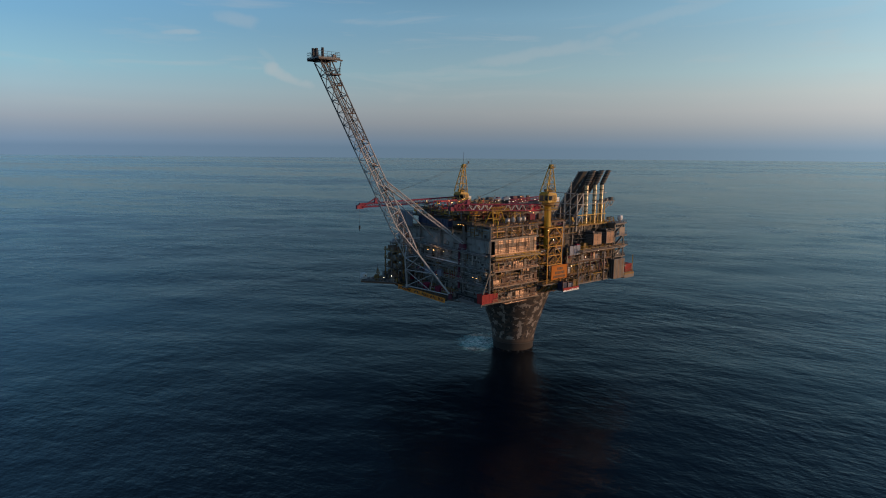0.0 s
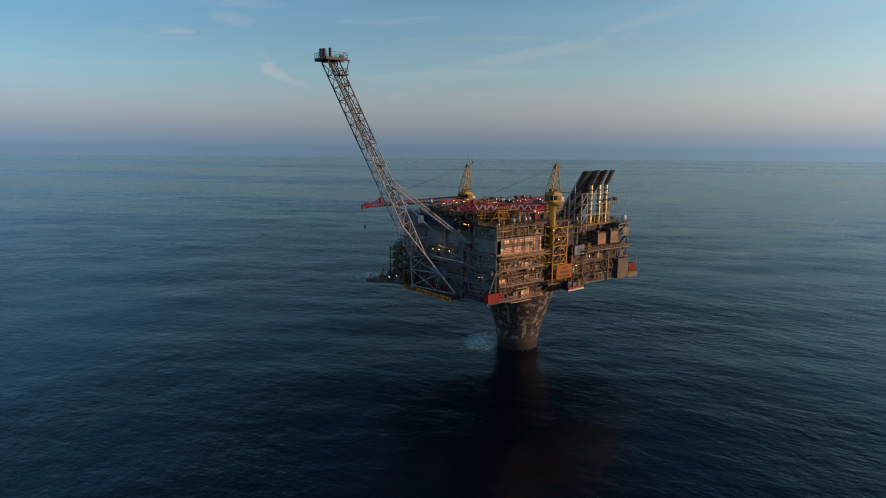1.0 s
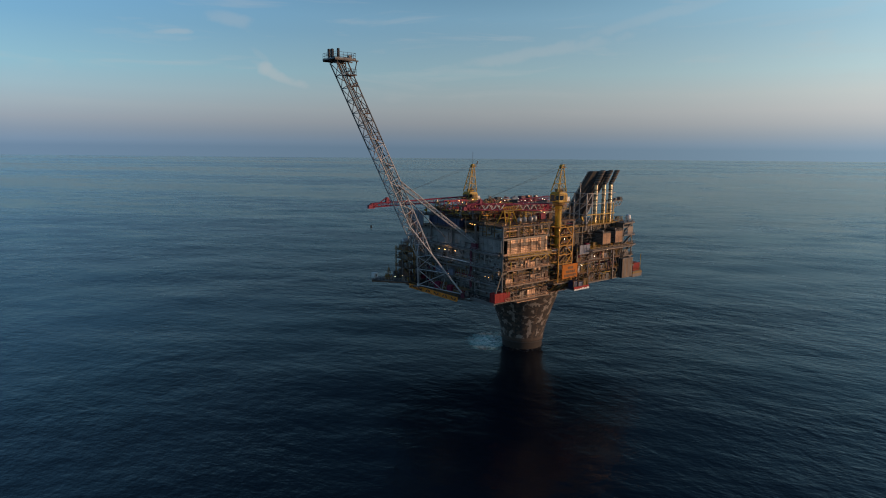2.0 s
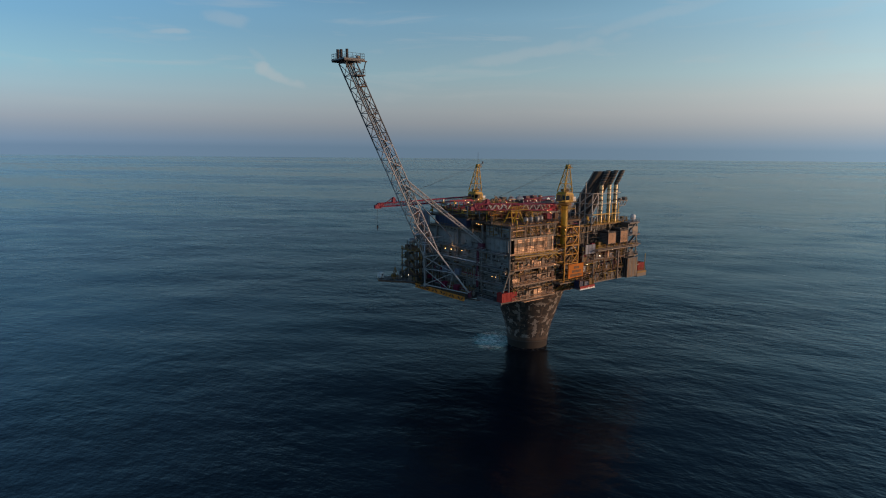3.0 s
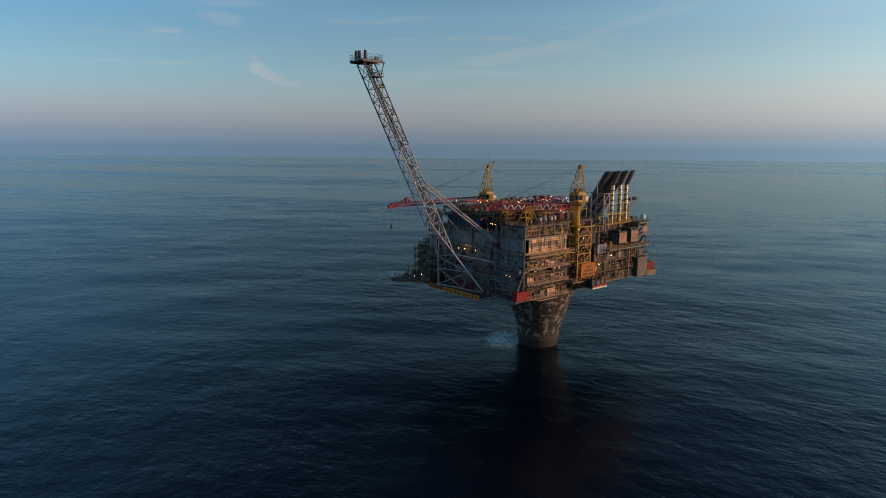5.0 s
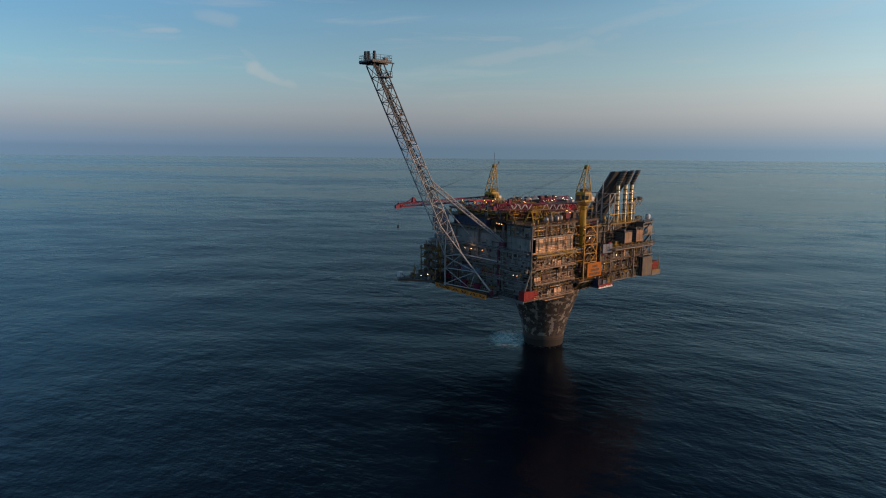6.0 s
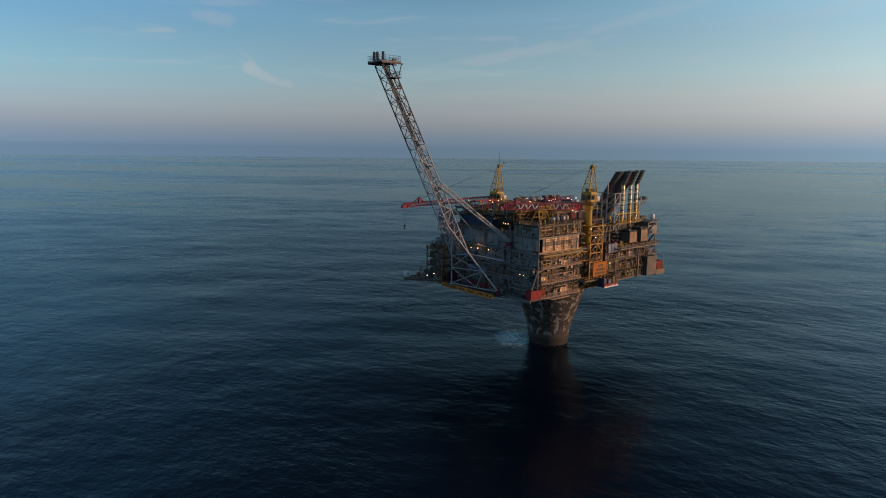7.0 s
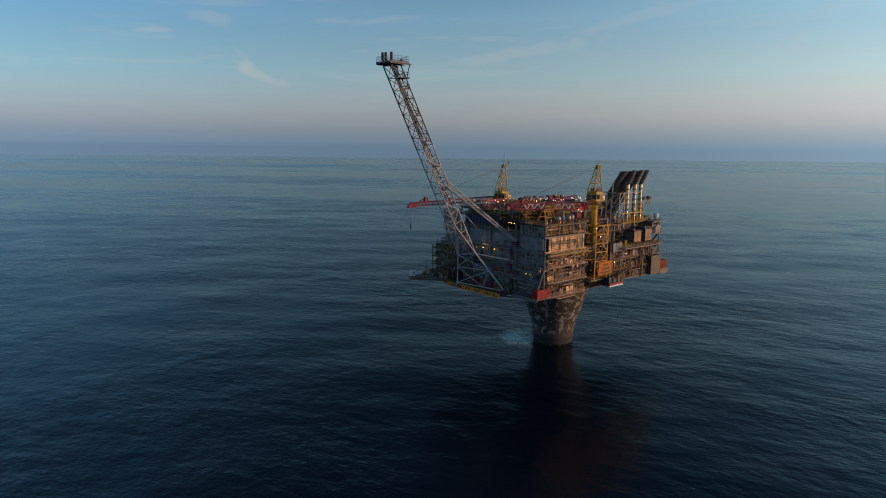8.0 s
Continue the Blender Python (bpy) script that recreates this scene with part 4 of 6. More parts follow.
def build_end_boxes():
    t = thing("cargo_housing", (32, -25, 29), "large grey brown ribbed cladding housing hung at the deck corner", "housing")
    # dark body colour serves as the shaded flank; lighter panels face the sun
    slab("body", 26.6, -27.6, 28.6, 33.0, -20.5, 36.2, DARK, t)
    for i in range(8):
        x = 27.0 + i * 0.8
        slab("panel", x - 0.34, -27.78, 28.7, x + 0.34, -27.6, 36.1, PINK if i % 3 else HOUSING, t)
    for i in range(8):
        y = -27.6 + i * 0.95
        slab("rib", 26.45, y - 0.12, 28.7, 26.6, y + 0.12, 36.1, GREY, t)
    slab("roof", 26.4, -27.8, 36.2, 33.2, -20.3, 36.45, GREY, t)
    p = thing("lifeboat_platform", (40, -25, 28.4), "small steel platform cantilevered from the platform corner", "platform")
    slab("floor", 33.4, -27.4, 30.0, 39.6, -21.5, 30.4, GREY, p)
    slab("kerb_panel", 33.4, -27.7, 28.2, 39.6, -27.4, 29.5, PINK, p)
    slab("yellow_band", 33.4, -27.74, 29.5, 39.6, -27.4, 30.3, OCHRE, p)
    for x in (34.4, 37.0, 39.4):
        beam("bracket", (x, -27.3, 28.4), (x, -21.8, 30.0), 0.2, 0.2, BROWN, p)
    slab("lower_floor", 33.4, -27.4, 28.1, 39.6, -23.5, 28.3, DARK, p)
    railing(p, [(34.4, -27.3, 30.4), (39.5, -27.3, 30.4), (39.5, -21.6, 30.4)], OCHRE)
    tube("lamp_post", (39.4, -26.9, 30.4), (39.4, -26.9, 37.0), 0.13, YELLOW, p)
    cargo_container(34.6, -26.9, 30.4, 4.2, 2.5, 3.2, SCARLET, "scarlet steel cargo container on the corner platform")


def cargo_container(x, y, z, lx, ly, lz, mat, label):
    t = thing("cargo_container", (x, y, z), label, "container")
    slab("body", x, y, z + 0.1, x + lx, y + ly, z + lz, mat, t)
    k = max(4, int(lx / 0.6))
    for i in range(k):
        u = x + lx * (i + 0.5) / k
        slab("corrugation", u - 0.13, y - 0.07, z + 0.3, u + 0.13, y, z + lz - 0.2, mat, t)
    for zz in (z, z + lz - 0.2):
        slab("rail", x - 0.05, y - 0.1, zz, x + lx + 0.05, y + ly, zz + 0.2, mat, t)
    for u in (x - 0.06, x + lx - 0.12):
        slab("corner_post", u, y - 0.11, z, u + 0.18, y + 0.1, z + lz, mat, t)
    k = max(3, int(ly / 0.6))
    for i in range(k):
        v = y + ly * (i + 0.5) / k
        slab("corrugation", x - 0.07, v - 0.13, z + 0.3, x, v + 0.13, z + lz - 0.2, mat, t)
    return t


build_end_boxes()


# ---- exhaust stacks ----
def leaning(p, q):
    """Shear that leans an upright shape along the line p to q and keeps its ends level."""
    k = (q - p) / (q.z - p.z)
    return Matrix(((1, 0, k.x, 0), (0, 1, k.y, 0), (0, 0, 1, 0), (0, 0, 0, 1)))


def build_stacks():
    for i, x in enumerate((12.4, 17.2, 21.2)):
        t = thing("exhaust_stack", (x, -24, 50.6), "bright steel turbine exhaust stack with a dark raked hood", "exhaust stack", "turbine exhaust stacks")
        tube("pipe", (x, -24.2, 51), (x, -24.2, 66.4), 0.72, GOLD, t, 20)
        for k in range(7):
            z = 53.6 + k * 1.95
            bm = bmesh.new()
            lathe(bm, [(0.74, z), (0.88, z + 0.04), (0.88, z + 0.34), (0.74, z + 0.38)], 20, Matrix.Translation((x, -24.2, 0)))
            part("band", bm, BROWN if k % 2 else PINK, t)
        # raked duct rising outward from inside
        d0, d1 = Vector((x - 3.6, -12.8, 51.5)), Vector((x - 1.9, -24.0, 70.6))
        m = Matrix.Translation((d0 + d1) / 2) @ leaning(d0, d1) @ Matrix.Diagonal((2.5, 1.95, d1.z - d0.z, 1))
        bm = bmesh.new()
        bmesh.ops.create_cube(bm, size=1.0, matrix=m)
        bmesh.ops.bevel(bm, geom=bm.edges[:], offset=0.12, segments=1, affect="EDGES")
        part("raked_duct", bm, SOOT_SHADE, t, "sooty black raked duct")
        h0, h1 = Vector((x - 0.1, -24.2, 65.4)), Vector((x + 1.7, -25.8, 71.2))
        rot = leaning(h0, h1)
        bm = bmesh.new()
        lathe(bm, [(0.7, 0), (0.88, 0.9), (0.92, 5.5), (0.8, 5.55), (0.75, 4.3)], 18, Matrix.Translation(h0) @ rot)
        hood = part("hood", bm, SOOT_SHADE, t)
        for k in range(8):
            bm = bmesh.new()
            lathe(bm, [(0.9, 0.7 + 0.62 * k), (1.14, 0.76 + 0.62 * k), (1.14, 0.9 + 0.62 * k), (0.9, 1.0 + 0.62 * k)], 18, Matrix.Translation(h0) @ rot)
            part("hood_ring", bm, PALE if k % 2 else GREY, hood)
    f = thing("stack_frame", (14, -22, 50.6), "grey lattice steel frame round the exhaust stacks", "steel frame")
    for x in (7.0, 10.2):
        for y in (-24.5, -18.5):
            beam("post", (x, y, 48.5 if y < -20 else 50.6), (x, y, 62.5), 0.34, 0.34, LATTICE, f)
    for z in (54.5, 58.5, 62.4):
        beam("girder", (6.5, -25.2, z), (22.8, -25.3, z), 0.3 if z < 56 else 0.2, 0.34 if z < 56 else 0.2, YELLOW if z < 56 else LATTICE, f)
        beam("girder", (7.0, -24.5, z), (7.0, -14.0, z), 0.24, 0.24, LATTICE, f)
    for z in (50.6, 54.5, 58.5):
        beam("diagonal", (7.0, -24.5, z), (10.2, -24.5, z + 4), 0.26, 0.26, LATTICE, f)
        beam("diagonal", (7.0, -24.5, z + 4), (7.0, -18.5, z), 0.26, 0.26, LATTICE, f)
        beam("diagonal", (7.0, -18.5, z), (7.0, -12.5, z + 4 - 4), 0.26, 0.26, LATTICE, f)
    for x in (8.2, 12.9, 16.9):
        lo, hi = Vector((x - 1.4, -11.5, 50.6)), Vector((x + 0.6, -23.2, 70.6))
        for off in (0.0, 2.4):
            beam("rake", lo + Vector((off, 0, 0)), hi + Vector((off, 0, 0)), 0.3, 0.3, LATTICE, f)
        for k in range(9):
            p, q = lo.lerp(hi, k / 9), lo.lerp(hi, (k + 1) / 9)
            beam("rake_rung", p, p + Vector((2.4, 0, 0)), 0.18, 0.18, LATTICE, f)
            beam("rake_lacing", p, q + Vector((2.4, 0, 0)), 0.16, 0.16, LATTICE, f)
    for k in range(1, 5):
        z = 50.6 + 4.0 * k
        y = -11.5 - 11.7 * (4.0 * k / 20.0)
        beam("prop", (7.4, y, 50.6), (7.4, y, z), 0.26, 0.26, LATTICE, f)
    for x in (12.4, 14.8, 17.2, 19.2, 21.2, 23.0):
        beam("yellow_post", (x - 0.9, -25.2, 50.9), (x - 0.9, -25.2, 58.4 if x > 16 else 54.6), 0.26, 0.26, YELLOW, f)
    slab("platform", 7.0, -25.6, 50.7, 23.5, -22.0, 50.95, OCHRE, f)
    railing(f, [(7.0, -25.5, 50.95), (23.4, -25.5, 50.95)], YELLOW)
    # small side platform with aerials
    slab("side_platform", 22.3, -25.0, 58.9, 28.4, -20.5, 59.1, GREY, f)
    railing(f, [(22.4, -24.9, 59.1), (28.3, -24.9, 59.1), (28.3, -20.6, 59.1)], GREY, step=1.2)
    for y in (-24.8, -20.7):
        beam("side_chord", (22.2, y, 57.2), (26.6, y, 57.2), 0.2, 0.2, GREY, f)
        for k in range(3):
            beam("side_strut", (22.4 + 2.2 * k, y, 57.2 if k < 2 else 57.2), (23.5 + 2.2 * k, y, 58.9), 0.18, 0.18, GREY, f)
            beam("side_strut", (23.5 + 2.2 * k, y, 58.9), (min(26.6, 24.6 + 2.2 * k), y, 57.2), 0.18, 0.18, GREY, f)
    beam("side_strut", (22.2, -23.5, 54.2), (26.4, -23.5, 57.2), 0.2, 0.2, GREY, f)
    slab("aerial_box", 26.8, -24.6, 59.1, 28.1, -23.2, 60.4, DARK, f)
    slab("aerial_box", 24.2, -24.4, 59.1, 25.2, -23.4, 60.0, GREY, f)
    tube("aerial", (23.2, -24, 59.1), (23.2, -24, 65.5), 0.07, GREY, f)


build_stacks()


# ---- flare boom ----
def build_flare():
    t = thing("flare_boom", (-46, -4, 28.5), "tall raked lattice flare boom of weathered grey steel tubes", "flare boom")
    foot, tip = Vector((-53.9, -4.8, 43.2)), Vector((-85.4, -4.5, 103.9))
    knee = foot.lerp(tip, 0.18)
    corner = truss(t, knee, tip, 4.2, 3.7, 14, 0.21, 0.115, BOOM, BOOM, (0, 1, 0), depth_end=3.4, width_end=4.0,
                   colours=[(0.0, 0.5, BOOM), (0.5, 1.0, FLARE_STEEL)])
    # below the knee the chords draw together in pairs onto the two leg heads
    n1, n2 = Vector((-53.0, -8.6, 43.0)), Vector((-51.4, 2.4, 40.7))
    for i, node in ((0, n1), (3, n1), (1, n2), (2, n2)):
        tube("lower_chord", corner(0, i), node, 0.19, BOOM, t)
    for k in (0.3, 0.62):
        p = [corner(0, i).lerp(node, k) for i, node in ((0, n1), (1, n2), (2, n2), (3, n1))]
        for i in range(4):
            tube("crossbar", p[i], p[(i + 1) % 4], 0.1, BOOM, t, 6)
            tube("brace", p[i], corner(0, (i + 1) % 4).lerp(n1 if i in (2, 3) else n2, k - 0.3), 0.1, BOOM, t, 6)
    tube("crossbar", n1, n2, 0.16, BOOM, t)
    # pipes and ladder up the inside
    ax = (tip - foot).normalized()
    for dy, r, mat in ((-0.7, 0.15, FLARE_STEEL), (0.4, 0.12, FLARE_STEEL), (1.1, 0.08, GREY)):
        o = Vector((0.3, dy, 0))
        tube("gas_pipe", foot + o, tip + o, r, mat, t, 10)
    for k in range(7):
        p = foot.lerp(tip, 0.1 + 0.13 * k) + Vector((0.9, -0.9, 0))
        slab("ladder_landing", p.x - 0.9, p.y - 1.1, p.z, p.x + 0.9, p.y + 0.8, p.z + 0.12, BROWN, t)
        railing(t, [(p.x - 0.85, p.y - 1.05, p.z + 0.1), (p.x + 0.85, p.y - 1.05, p.z + 0.1), (p.x + 0.85, p.y + 0.75, p.z + 0.1)], BROWN, step=0.9)
        tube("ladder", p + Vector((0.6, 0.2, 0)), foot.lerp(tip, min(1, 0.23 + 0.13 * k)) + Vector((0.6, -0.7, 0)), 0.16, BROWN, t, 6)
    # head platform
    slab("head_platform", -88.6, -8.6, 103.9, -81.6, -1.0, 104.25, FLARE_STEEL, t)
    for y in (-8.4, -5.0, -1.2):
        beam("platform_beam", (-88.5, y, 103.7), (-80.8, y, 103.7), 0.3, 0.35, DARK, t)
    railing(t, [(-88.5, -8.5, 104.25), (-81.7, -8.5, 104.25), (-81.7, -1.1, 104.25), (-88.5, -1.1, 104.25), (-88.5, -8.5, 104.25)], FLARE_STEEL, step=1.3, h=1.6)
    slab("side_platform", -84.2, -8.4, 99.5, -81.3, -4.6, 99.7, BROWN, t)
    railing(t, [(-84.1, -8.3, 99.7), (-81.4, -8.3, 99.7), (-81.4, -4.7, 99.7)], FLARE_STEEL, step=1.0, h=1.7)
    for x, y, r, h in ((-87.5, -3.0, 0.42, 2.9), (-86.7, -3.5, 0.42, 3.0), (-87.0, -2.3, 0.4, 2.9), (-86.2, -2.8, 0.4, 3.0)):
        bm = bmesh.new()
        lathe(bm, [(r * 0.7, 104.2), (r * 0.7, 104.8), (r, 105.0), (r, 104.2 + h), (r * 0.8, 104.2 + h + 0.05)], 14, Matrix.Translation((x, y, 0)))
        part("burner", bm, BURNT, t)
    tube("pilot_burner", (-84.9, -3.9, 104.2), (-84.9, -3.9, 107.5), 0.42, BURNT, t, 14)
    slab("control_box", -82.5, -6.0, 104.25, -81.5, -5.0, 105.5, GREY, t)
    for p, q in (((-88.1, -8.2, 103.9), (-85.0, -6.8, 100.3)), ((-81.1, -8.2, 103.9), (-81.3, -7.0, 100.3)), ((-81.1, -1.4, 103.9), (-81.7, -3.2, 100.3))):
        beam("bracket", p, q, 0.2, 0.2, DARK, t)
    # splayed legs and the panel between them
    f1, f2 = Vector((-44.3, -14.4, 29.4)), Vector((-47.6, 6.8, 29.4))
    head = Vector((-45.6, 9.0, 46.0))
    tube("leg", n1, f1, 0.29, BOOM, t, 12)
    tube("leg", n2, f2, 0.25, BOOM, t, 12)
    tube("leg", head, f2 + Vector((2.0, 2.2, -1.2)), 0.2, GREY, t, 12)
    tube("leg", Vector((-42.0, 9.4, 46.0)), (-42.0, 9.4, 28.2), 0.2, GREY, t, 12)
    tube("tie", head, knee + Vector((0, 2, 0)), 0.2, BOOM, t)
    tube("tie", head, (-37.4, 9.4, 46), 0.2, BOOM, t)
    tube("tie", n2, head, 0.18, BOOM, t)
    m1, m2 = n1.lerp(f1, 0.46), n2.lerp(f2, 0.42)
    tube("crossbar", m1, m2, 0.15, BOOM, t)
    mid = f1.lerp(f2, 0.45)
    tube("crossbar", f1, f2, 0.2, BOOM, t)
    for p, q in ((m2, mid), (m1, mid), (m1, f2), (n2, m1), (m2, n1)):
        tube("brace", p, q, 0.13, BOOM, t)
    tube("foot_stub", f1 + Vector((0, 0, 0.5)), f1 - Vector((0, 0, 1.2)), 0.7, MAROON, t, 12)
    tube("foot_stub", f2 + Vector((0, 0, 0.5)), f2 - Vector((0, 0, 0.4)), 0.45, BOOM, t, 12)
    # back stay to the module wall
    s0, s1 = foot.lerp(tip, 0.40) + Vector((1.4, -1.6, 0)), Vector((-38.0, -13.2, 46.6))
    truss(t, s0, s1, 1.5, 1.5, 12, 0.14, 0.07, BOOM, BOOM, (0, 1, 0.2), depth_end=0.7, width_end=0.7)
    s2, s3 = foot.lerp(tip, 0.38) + Vector((1.4, 1.6, 0)), Vector((-37.6, 4.0, 46.6))
    tube("stay", s2, s3, 0.2, BOOM, t)
    b = thing("flare_base_deck", (-42, 0, 28), "ochre edged steel deck carrying the flare boom feet", "deck")
    slab("floor", -46.6, -15.0, 27.8, -37.2, 16, 28.2, DARK, b)
    slab("girder_web", -46.8, -14.5, 27.3, -46.6, 13.5, 28.6, AMBER, b)
    for z in (27.25, 28.6):
        beam("girder_flange", (-46.95, -14.5, z), (-46.95, 13.5, z), 0.3, 0.22, AMBER, b)
    for i in range(18):
        y = -14.3 + i * 1.6
        beam("girder_stiffener", (-46.95, y, 27.3), (-46.95, y, 28.5), 0.26, 0.34, AMBER, b)
        if i % 3 != 2:
            beam("girder_diagonal", (-46.95, y, 27.3 if i % 2 else 28.5), (-46.95, y + 1.6, 28.5 if i % 2 else 27.3), 0.2, 0.3, BROWN, b)
    railing(b, [(-46.5, -14.5, 28.2), (-46.5, 13.5, 28.2)], OCHRE)
    slab("foot_pad", -48.6, 5.4, 28.75, -45.4, 8.4, 29.0, GREY, b)
    for y in (5.8, 8.0):
        beam("pad_bracket", (-48.3, y, 28.7), (-46.9, y, 27.3), 0.2, 0.2, BROWN, b)
    slab("corner_floor", -41.4, -27.2, 27.7, -33.8, -15.1, 28.1, DARK, b)
    slab("corner_edge", -41.6, -27.2, 27.2, -41.4, -15.1, 28.2, GREY, b)
    railing(b, [(-41.3, -23.0, 28.1), (-41.3, -15.2, 28.1)], GALV)
    for y in (-12, -6, 4, 13):
        beam("strut", (-45.5, y, 27.6), (-37.4, y, 25.6), 0.3, 0.3, DARK, b)


build_flare()

# ---- cranes ----
def build_crane(px, py, z0, cab_z, top, boom_a, boom_b, label, colours, mast=False, deep=2.2):
    t = thing("pedestal_crane", (px, py, z0), label, "crane", "deck cranes")
    tube("pedestal", (px, py, z0), (px, py, cab_z - 1.2), 1.18, YELLOW, t, 24)
    for z in (z0 + 3, z0 + 8, cab_z - 3.0):
        bm = bmesh.new()
        lathe(bm, [(1.16, z), (1.4, z + 0.02), (1.4, z + 0.35), (1.16, z + 0.37)], 24, Matrix.Translation((px, py, 0)))
        part("flange", bm, YELLOW, t)
    bm = bmesh.new()
    lathe(bm, [(1.2, cab_z - 1.5), (2.3, cab_z - 0.9), (2.3, cab_z - 0.3), (1.9, cab_z)], 24, Matrix.Translation((px, py, 0)))
    part("slew_ring", bm, OCHRE, t)
    bm = bmesh.new()
    hull = [(-2.0, 0.0), (2.3, 0.0), (2.6, 0.7), (2.6, 2.5), (2.0, 3.3), (-1.2, 3.5), (-2.1, 2.7), (-2.1, 0.5)]
    side_a = [bm.verts.new((px + u, py - 1.7, cab_z + v)) for u, v in hull]
    side_b = [bm.verts.new((px + u, py + 2.3, cab_z + v)) for u, v in hull]
    bm.faces.new(side_a)
    bm.faces.new(list(reversed(side_b)))
    for i in range(len(hull)):
        j = (i + 1) % len(hull)
        bm.faces.new((side_a[i], side_b[i], side_b[j], side_a[j]))
    house = part("machine_house", bm, YELLOW, t)
    for u, w in ((-1.6, 0.9), (0.2, 1.2), (1.6, 0.7)):
        slab("house_panel", px + u - w / 2, py - 1.78, cab_z + 0.6, px + u + w / 2, py - 1.7, cab_z + 2.6, OCHRE, house)
    slab("rear_plate", px - 2.16, py - 1.6, cab_z + 0.3, px - 2.1, py + 2.1, cab_z + 0.9, DARK, house)
    for k in range(4):
        slab("vent_slat", px - 0.9 + 0.45 * k, py - 1.84, cab_z + 1.0, px - 0.6 + 0.45 * k, py - 1.78, cab_z + 2.3, DARK, house)
    slab("roof_unit", px - 1.0, py - 0.9, cab_z + 3.5, px + 0.4, py + 0.9, cab_z + 4.3, OCHRE, house)
    tube("exhaust_pipe", (px + 1.5, py + 1.6, cab_z + 3.2), (px + 1.5, py + 1.6, cab_z + 5.2), 0.14, DARK, house, 8)
    slab("exhaust_louvre", px - 2.18, py + 0.2, cab_z + 0.8, px - 2.1, py + 1.9, cab_z + 2.4, DARK, house)
    slab("cab", px - 3.6, py - 3.3, cab_z + 0.2, px - 1.5, py - 1.72, cab_z + 2.7, YELLOW, t, plain=False)
    slab("cab_roof", px - 3.75, py - 3.45, cab_z + 2.7, px - 1.4, py - 1.7, cab_z + 2.85, OCHRE, t)
    slab("cab_window", px - 3.68, py - 3.1, cab_z + 0.9, px - 3.6, py - 1.9, cab_z + 2.5, GLASS, t)
    slab("cab_window", px - 3.4, py - 3.38, cab_z + 0.9, px - 1.7, py - 3.3, cab_z + 2.5, GLASS, t)
    slab("side_window", px - 2.18, py - 1.4, cab_z + 1.0, px - 2.1, py - 0.2, cab_z + 2.4, GLASS, t)
    slab("winch_house", px + 2.6, py - 1.4, cab_z + 0.2, px + 4.2, py + 1.4, cab_z + 1.7, WHITE, t)
    for yy in (-0.6, 1.2):
        tube("winch_drum", (px - 0.6, py + yy, cab_z + 4.1), (px + 1.0, py + yy, cab_z + 4.1), 0.5, DARK, t, 12)
    railing(t, [(px - 1.4, py - 1.6, cab_z + 3.6), (px + 2.1, py - 1.6, cab_z + 3.6), (px + 2.1, py + 2.2, cab_z + 3.6)], YELLOW, step=1.1)
    slab("side_walk", px - 2.4, py - 2.6, cab_z - 0.1, px + 3.2, py - 1.7, cab_z, OCHRE, t)
    railing(t, [(px - 1.8, py - 2.55, cab_z), (px + 3.2, py - 2.55, cab_z)], YELLOW, step=1.1)
    slab("ring_walk", px - 2.6, py - 2.6, cab_z - 2.6, px + 2.6, py + 2.6, cab_z - 2.45, OCHRE, t)
    railing(t, [(px - 2.5, py + 2.5, cab_z - 2.45), (px - 2.5, py - 2.5, cab_z - 2.45), (px + 2.5, py - 2.5, cab_z - 2.45)], YELLOW, step=1.2)
    for k in range(2):
        tube("ladder_rail", (px + 0.3 + 0.5 * k, py - 1.35, z0), (px + 0.3 + 0.5 * k, py - 1.35, cab_z - 1.2), 0.05, OCHRE, t, 4)
    # A-frame
    apex = Vector((px + 1.2, py + 0.2, top))
    feet = [(px - 2.3, py - 1.3), (px - 2.3, py + 1.8), (px + 2.2, py - 1.3), (px + 2.2, py + 1.8)]
    zb = cab_z + 3.5
    for i, (fx, fy) in enumerate(feet):
        a = apex + Vector((-0.35 if i < 2 else 0.35, -0.4 if i % 2 == 0 else 0.4, 0))
        tube("frame_leg", (fx, fy, zb), a, 0.2, YELLOW, t)
    for k in (0.3, 0.55, 0.78):
        ring = []
        for i, (fx, fy) in enumerate(feet):
            a = apex + Vector((-0.35 if i < 2 else 0.35, -0.4 if i % 2 == 0 else 0.4, 0))
            ring.append(Vector((fx, fy, zb)).lerp(a, k))
        for i, j in ((0, 1), (1, 3), (3, 2), (2, 0)):
            tube("frame_tie", ring[i], ring[j], 0.1, YELLOW, t, 6)
            tube("frame_brace", ring[i], Vector((*feet[j], zb)).lerp(apex, max(0, k - 0.25)), 0.08, YELLOW, t, 6)
    slab("apex_platform", apex.x - 0.5, apex.y - 0.8, top - 1.2, apex.x + 1.5, apex.y + 0.8, top - 1.05, OCHRE, t)
    railing(t, [(apex.x - 0.4, apex.y - 0.7, top - 1.05), (apex.x + 1.4, apex.y - 0.7, top - 1.05), (apex.x + 1.4, apex.y + 0.7, top - 1.05)], YELLOW, step=0.9)
    slab("head_block", apex.x - 0.5, apex.y - 0.6, top - 0.6, apex.x + 0.5, apex.y + 0.6, top + 0.1, YELLOW, t)
    tube("sheave", apex + Vector((0, -0.7, -0.9)), apex + Vector((0, 0.7, -0.9)), 0.55, DARK, t, 14)
    tube("aerial", apex, apex + Vector((0, 0, 5.0 if mast else 1.8)), 0.06, DARK, t, 6)
